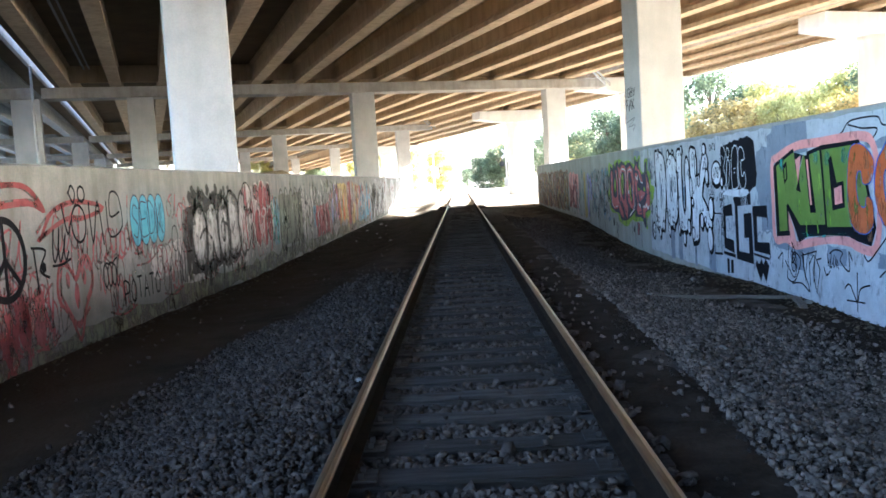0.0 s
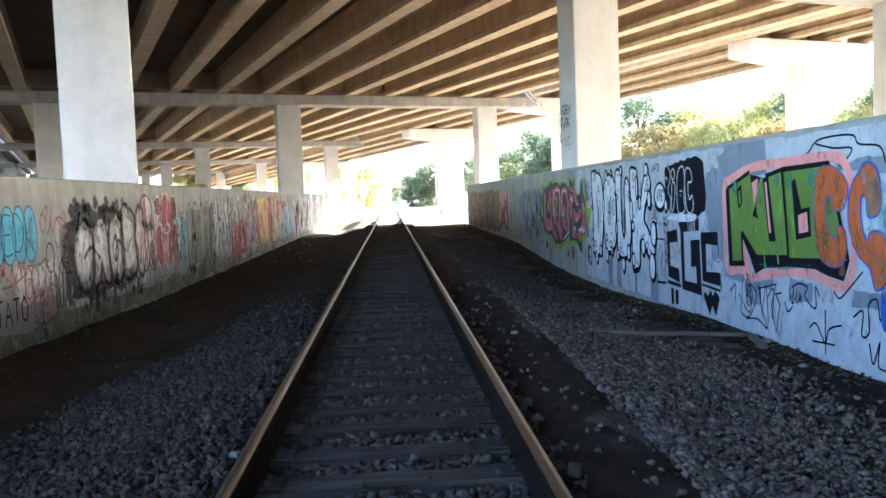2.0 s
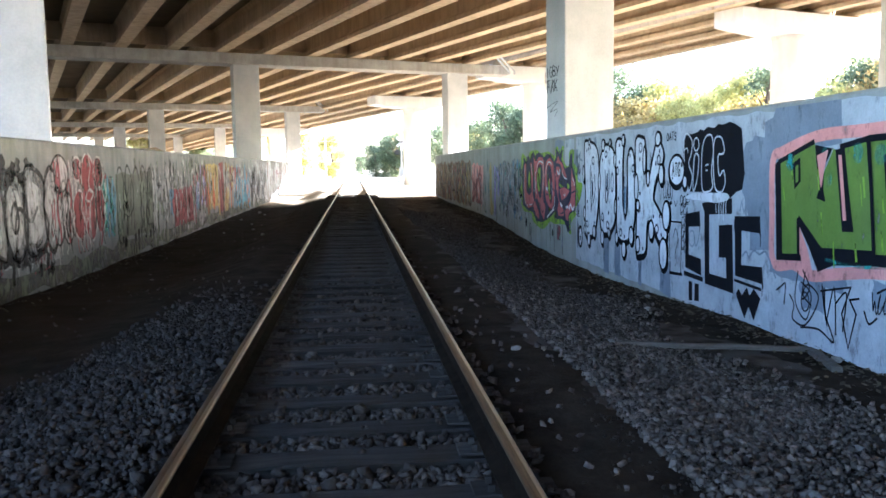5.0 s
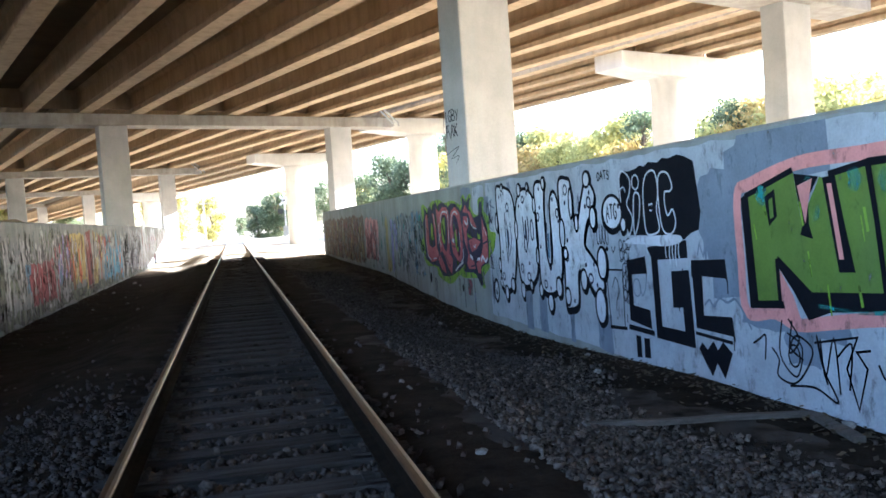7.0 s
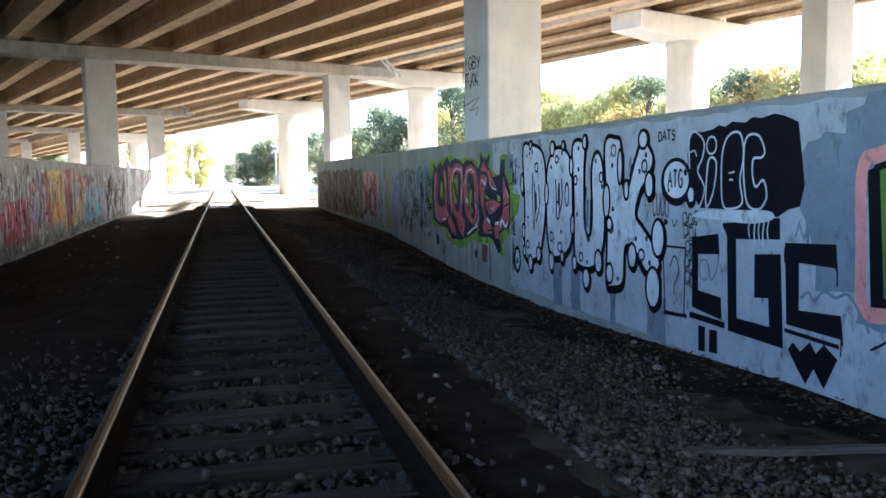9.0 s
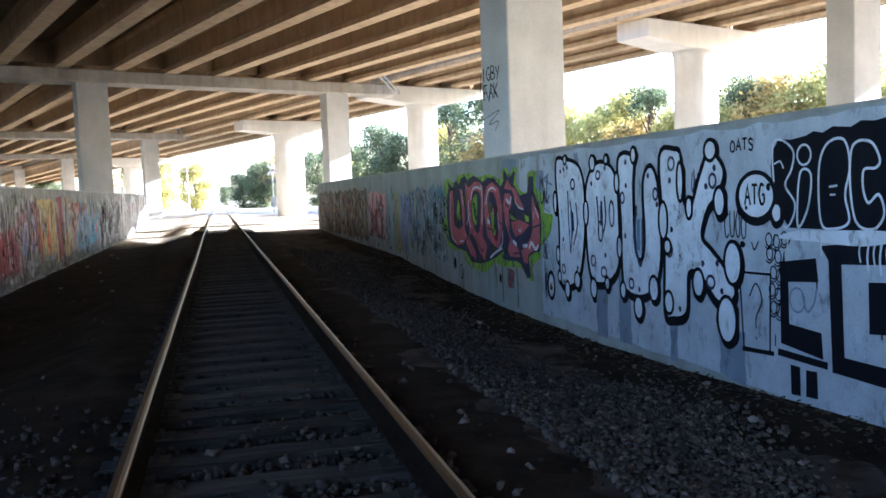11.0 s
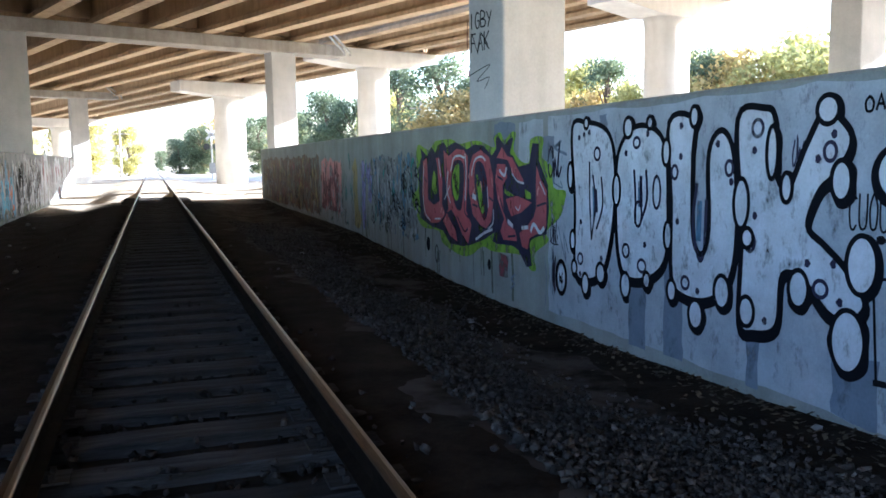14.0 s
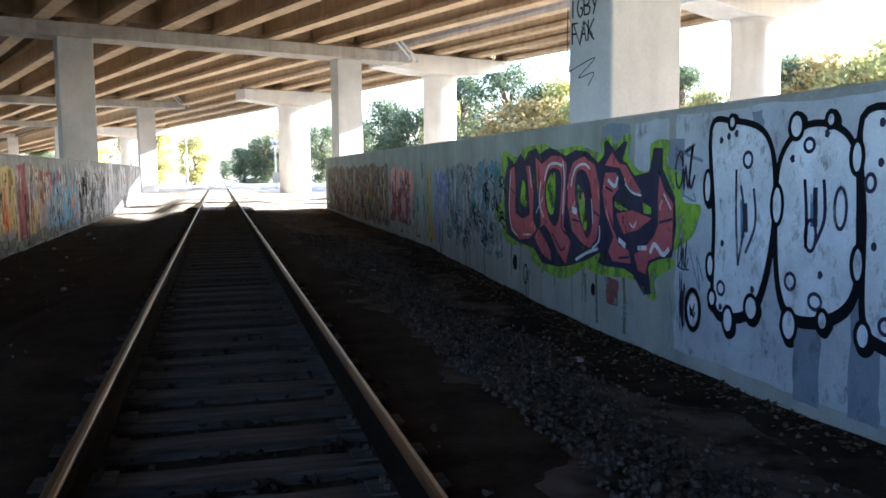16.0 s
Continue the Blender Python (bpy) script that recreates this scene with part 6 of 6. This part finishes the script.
    o = spray(0.0075)
    for i in range(5):
        o.line([(22.15 + 0.62 * i, 0.2), (22.2 + 0.62 * i, 1.2), (22.35 + 0.62 * i, 1.5 + 0.05 * (i % 2)), (22.55 + 0.62 * i, 1.5), (22.7 + 0.62 * i, 1.25)], 0.05, True, False, True)
    o.streaks(22.2, 25.3, -0.05, 0.3, 22, 612, 0.08, 0.2)
    o.done(P_SOOT, W, "graffiti_outline")
    mottled(22.2, 25.2, 0.15, 1.35, ((P_MOSS, 12, 0.06, 0.2), (P_SOOT, 8, 0.03, 0.08), (P_WORN, 4, 0.02, 0.05)), 603, 0.0092)
    mottled(25.2, 32.2, -0.1, 1.75, ((P_GREY, 40, 0.1, 0.26), (P_WORN, 44, 0.06, 0.2), (P_MOSS, 40, 0.05, 0.18), (P_SOOT, 46, 0.02, 0.09)), 604, 0.0045)
    spray(0.013).patch(26.9, 27.4, 0.35, 0.95, 0.08, 1, 613).patch(30.5, 31.0, 0.3, 1.0, 0.08, 1, 614).done(P_DUSK, W, "graffiti", "small blue strokes")
    spray(0.0132).patch(27.4, 29.9, 0.12, 0.95, 0.08, 1, 615).done(P_BRICK, W, "graffiti", "red panel with pale highlights")
    mottled(27.4, 29.9, 0.1, 1.0, ((P_BRICK, 44, 0.06, 0.16), (P_ROSE, 24, 0.05, 0.14), (P_WORN, 8, 0.02, 0.05), (P_SOOT, 12, 0.02, 0.06)), 605, 0.015)
    mottled(30.2, 32.2, 0.0, 1.7, ((P_GREY, 18, 0.1, 0.26), (P_LILAC, 8, 0.08, 0.2), (P_ROSE, 10, 0.06, 0.18)), 606, 0.0135)
    spray(0.0135).patch(32.3, 34.6, 0.25, 1.68, 0.08, 1, 616).patch(36.0, 36.9, -0.05, 0.8, 0.08, 0, 620).done(P_YELLOW, W, "graffiti", "ochre-yellow faded letters")
    spray(0.0136).patch(34.8, 35.8, 0.0, 1.72, 0.08, 1, 621).patch(37.4, 40.2, 0.85, 1.55, 0.14, 1, 622).done(P_BRICK, W, "graffiti", "rusty red faded letters")
    mottled(32.0, 38.6, 0.0, 1.7, ((P_YELLOW, 14, 0.08, 0.2), (P_BROWN, 30, 0.06, 0.2), (P_WORN, 26, 0.04, 0.14), (P_ORANGE, 3, 0.08, 0.2), (P_SOOT, 22, 0.03, 0.1)), 607, 0.0155)
    spray(0.0138).patch(38.9, 43.2, 0.0, 1.05, 0.14, 1, 617).done(P_SKY, W, "graffiti", "pale blue faded paint")
    mottled(38.5, 43.6, -0.1, 1.7, ((P_WORN, 30, 0.06, 0.22), (P_GREY, 22, 0.06, 0.2), (P_DUSK, 16, 0.08, 0.2), (P_SOOT, 24, 0.04, 0.12), (P_ORANGE, 5, 0.06, 0.16)), 608, 0.0155)
    spray(0.0032).patch(47.0, 53.5, 0.0, 1.7, 0.1, 1, 630).done(P_WORN, W, "cover_patch", "worn whitish coat of paint")
    k = spray(0.0135)
    for n in range(9):
        k.tag(43.8 + 0.75 * n, 0.15 + 0.35 * (n % 3), 0.9, 0.7, 640 + n, 0.06, 3)
    k.done(P_SOOT, W, "tag", "broad black scrawls")
    mottled(43.4, 51.5, -0.1, 1.75, ((P_WORN, 60, 0.1, 0.34), (P_SOOT, 70, 0.05, 0.22), (P_BUFF, 40, 0.06, 0.2), (P_SOOT, 34, 0.03, 0.1)), 609, 0.0045)
    mottled(50.3, 66.5, -0.1, 1.75, ((P_BUFF, 90, 0.14, 0.5), (P_WORN, 70, 0.1, 0.4), (P_ROSE, 22, 0.05, 0.2), (P_GREY, 40, 0.05, 0.2)), 618, 0.0045)
    s = spray(0.0032)
    for i in range(26):
        s.tag(8.0 + 0.5 * i + 0.3 * math.sin(i * 3.1), 0.05 + 0.3 * ((i * 7) % 4), 0.8, 0.5, 500 + i, 0.03, 4)
    s.done(P_ROSE, W, "tag", "overlapping red scrawls")
    s = spray(0.0028)
    for i in range(16):
        s.tag(12.0 + 0.45 * i, 0.15 + 0.32 * ((i * 5) % 4), 0.7, 0.35, 540 + i, 0.022, 4)
    s.done(P_GREY, W, "tag", "faint grey scrawls")
    spray(0.002).patch(13.4, 14.8, 0.3, 0.8, 0.08, 0, 561).patch(15.0, 19.0, 0.1, 0.5, 0.15, 1, 563).done(P_WORN, W, "cover_patch", "worn cover paint")
    k = spray(0.0026)
    k.streaks(11.0, 66.0, -0.4, 0.3, 34, 570, 0.08, 0.3).streaks(20.0, 66.0, 1.2, 1.93, 60, 571, 0.04, 0.22)
    k.done(P_MOSS, W, "weathered_streaks", "dirty runs down the wall")
    # grime splashed along the foot
    spray(0.0022).patch(7.0, 66.0, -0.3, 0.02, 0.1, 0, 390).done(P_MOSS, W, "splash_stain", "dark splash stain along the foot")
    s = spray(0.0235)
    r = random.Random(77)
    for i in range(8):
        u = 18.8 + 2.0 * i + r.uniform(-0.3, 0.3)
        s.tag(u, r.uniform(0.1, 0.9), r.uniform(0.5, 1.0), r.uniform(0.4, 0.8), 330 + i, 0.03, 4)
    s.done(P_SOOT, W, "tag", "black scribbled tags")


right_wall_paint()
left_wall_paint()


# ---- tag on the near column ----
def column_tag():
    face = next(o for o in bpy.data.objects if o.name.startswith("column") and abs((o.data.vertices[0].co - Vector((4.63, 23.0, 3))).xy.length) < 2.0)
    q0 = 12.33

    def on_column(u, v, d):
        return MAIN_TURN @ Vector((q0 - d, u, v))

    s = Spray(on_column, 0.004)
    word(s, "IGBY", 20.46, 3.38, 0.5, 0.22, 0.022)
    word(s, "FAK", 20.42, 3.05, 0.42, 0.26, 0.022).line([(20.4, 3.3), (20.28, 3.02), (20.2, 3.3), (20.06, 3.12)], 0.018, False, False, True)
    s.line([(20.5, 2.7), (20.02, 2.84), (20.3, 2.62), (20.04, 2.66), (20.14, 2.5)], 0.012, True, False, True)
    s.done(P_BLACK, face.parent, "tag", "black handwritten tag on the column")
    Spray(on_column, 0.003).line([(20.5, 3.5), (20.51, 3.1), (20.47, 2.7)], 0.025, True, False, True).line([(20.52, 3.0), (20.45, 2.85)], 0.02, False, False, True).done(P_ROSE, face.parent, "tag_stroke", "red paint stroke")


column_tag()


# ---- loose things on the ground ----
def board(p0, p1, w, h, label):
    a, b = Vector(p0), Vector(p1)
    d = (b - a)
    bm = bmesh.new()
    n = 8
    side = Vector((-d.y, d.x, 0)).normalized() * w / 2
    r = random.Random(3)
    rings = []
    for i in range(n + 1):
        c = a.lerp(b, i / n) + Vector((0, 0, r.uniform(-0.006, 0.006)))
        e = r.uniform(-0.006, 0.006)
        rings.append([bm.verts.new(c - side * (1 + e)), bm.verts.new(c + side * (1 - e)), bm.verts.new(c + side * (1 - e) * 0.97 + Vector((0, 0, h))), bm.verts.new(c - side * (1 + e) * 0.97 + Vector((0, 0, h)))])
    for u, v in zip(rings, rings[1:]):
        for k in range(4):
            bm.faces.new((u[k], u[(k + 1) % 4], v[(k + 1) % 4], v[k]))
    bm.faces.new(rings[0][::-1]), bm.faces.new(rings[-1])
    bmesh.ops.recalc_face_normals(bm, faces=bm.faces[:])
    return tagged(link("board", bm, BOARD), label, "board", "boards by the wall")


board((2.26, 12.4, -0.19), (4.2, 12.17, -0.285), 0.065, 0.04, "weathered grey timber board lying on the dirt")
board((4.17, 12.12, -0.285), (4.0, 11.45, -0.29), 0.085, 0.045, "short grey timber board lying beside the wall")


def stone(x, y, size, seed, flat=0.6):
    r = random.Random(seed)
    bm = bmesh.new()
    bmesh.ops.create_icosphere(bm, subdivisions=2, radius=1.0)
    for v in bm.verts:
        n = noise.noise(v.co * 1.3 + Vector((seed, 0, 0)))
        v.co *= 1 + 0.45 * n
        v.co = Vector((v.co.x * size, v.co.y * size * r.uniform(0.9, 1.0), v.co.z * size * flat))
    low = min(v.co.z for v in bm.verts)
    bmesh.ops.translate(bm, verts=bm.verts, vec=(x, y, ground_z(x, y) - low * 0.75))
    return tagged(link("rock", bm, PALE_STONE), "pale loose rock lying on the dirt", "rock", "loose rocks")


PALE_STONE = material("pale rock", (0.10, 0.095, 0.09), (0.20, 0.19, 0.18), 6, 0.9, 0.4, 50)
for i, (x, y, sz) in enumerate([(2.3, 12.2, 0.07), (4.2, 11.8, 0.07), (2.13, 8.6, 0.075), (3.0, 9.6, 0.05), (1.69, 7.7, 0.05), (-0.9, 7.64, 0.07), (0.24, 6.75, 0.055), (2.33, 12.0, 0.05), (0.56, 12.2, 0.035), (1.3, 11.4, 0.05), (3.3, 11.0, 0.05), (4.0, 10.6, 0.05), (3.6, 14.8, 0.06), (4.1, 16.2, 0.05), (-2.9, 30.0, 0.06), (-3.3, 33.0, 0.05), (-3.6, 29.0, 0.05), (-3.9, 35.0, 0.07), (-2.2, 26.0, 0.06), (2.4, 27.0, 0.05), (3.4, 21.0, 0.06), (-3.4, 38.0, 0.06), (-3.8, 40.0, 0.1)]):
    stone(x, y, sz * 0.75, i + 1)


# ---- leaf litter and weeds along the foot of the walls ----
def litter():
    r = random.Random(12)
    vs, fs = [], []
    for _ in range(4800):
        y = r.uniform(7, 47)
        x = 4.29 - abs(r.gauss(0, 0.28)) if r.random() < 0.8 else -4.55 + abs(r.gauss(0, 0.2))
        p = Vector((x, y, ground_z(x, y) + r.uniform(0.005, 0.04)))
        a, s = r.uniform(0, 6.28), r.uniform(0.012, 0.04)
        u = Vector((math.cos(a), math.sin(a), r.uniform(-0.4, 0.5))) * s
        v = Vector((-math.sin(a), math.cos(a), r.uniform(-0.4, 0.5))) * s * 0.6
        i = len(vs)
        vs += [p - u, p + v, p + u, p - v]
        fs.append((i, i + 1, i + 2, i + 3))
    me = bpy.data.meshes.new("leaf_litter")
    me.from_pydata(vs, [], fs)
    me.materials.append(material("dry leaf", (0.03, 0.025, 0.015), (0.085, 0.068, 0.04), 5, 0.8, 0.1, 30, vary=0.5))
    tagged(new("leaf_litter", me), "dry leaves and weeds along the foot of the walls", "leaf litter", kind="stuff")


litter()


# ---- pipes on the bridge ----
def pipe(name, pts, r, label):
    bm = bmesh.new()
    tube(bm, [MAIN_TURN @ Vector(p) for p in pts], r, 8)
    return tagged(link(name, bm, GALV), label, "pipe", "drain pipes under the bridge")


for g in (47.2, 80.7):
    pipe("drain_pipe", [(25.9, g - 0.3, 8.45), (25.9, g - 0.3, 8.2), (27.4, g - 0.3, 6.9), (27.4, g - 0.3, 6.75)], 0.06, "thin grey drain pipe slanting down the pier cap")
    pipe("drain_pipe", [(26.2, g - 0.35, 8.45), (26.2, g - 0.35, 8.2), (27.7, g - 0.35, 6.9), (27.7, g - 0.35, 6.75)], 0.06, "thin grey drain pipe slanting down the pier cap")
pipe("drain_pipe", [(-4.6, 46.8, 0.0), (-4.6, 46.8, 6.6), (-4.6, 46.9, 8.3)], 0.07, "grey downpipe between the two overpasses")
pipe("conduit", [(-2.2, 20.5, 8.2), (-2.2, 47.3, 8.2)], 0.05, "dark conduit hung under the deck")
pipe("conduit", [(-1.95, 20.5, 8.2), (-1.95, 47.3, 8.2)], 0.04, "dark conduit hung under the deck")


# ---- power pole beyond the wall ----
def power_pole(x, y, h):
    e = empty("power_pole", "weathered wooden power pole with a grey transformer", "power pole", "power poles")
    e.location = (x, y, -0.3)
    bm = bmesh.new()
    tube(bm, [(0, 0, 0), (0, 0, h * 0.5), (0, 0, h)], [0.15, 0.13, 0.1], 10)
    part("pole", bm, PALE, e)
    part("crossarm", boxed(-1.1, 1.1, -0.06, 0.06, h - 0.7, h - 0.58, bevel=0.01), PALE, e)
    bm = bmesh.new()
    tube(bm, [(-0.32, 0, h * 0.55), (-0.32, 0, h * 0.55 + 0.75)], 0.2, 12)
    part("transformer", bm, GALV, e, "grey transformer can")
    return e


power_pole(23.6, 86.0, 7.2)
power_pole(-3.6, 118.0, 6.0)
power_pole(9.2, 121.0, 6.5)
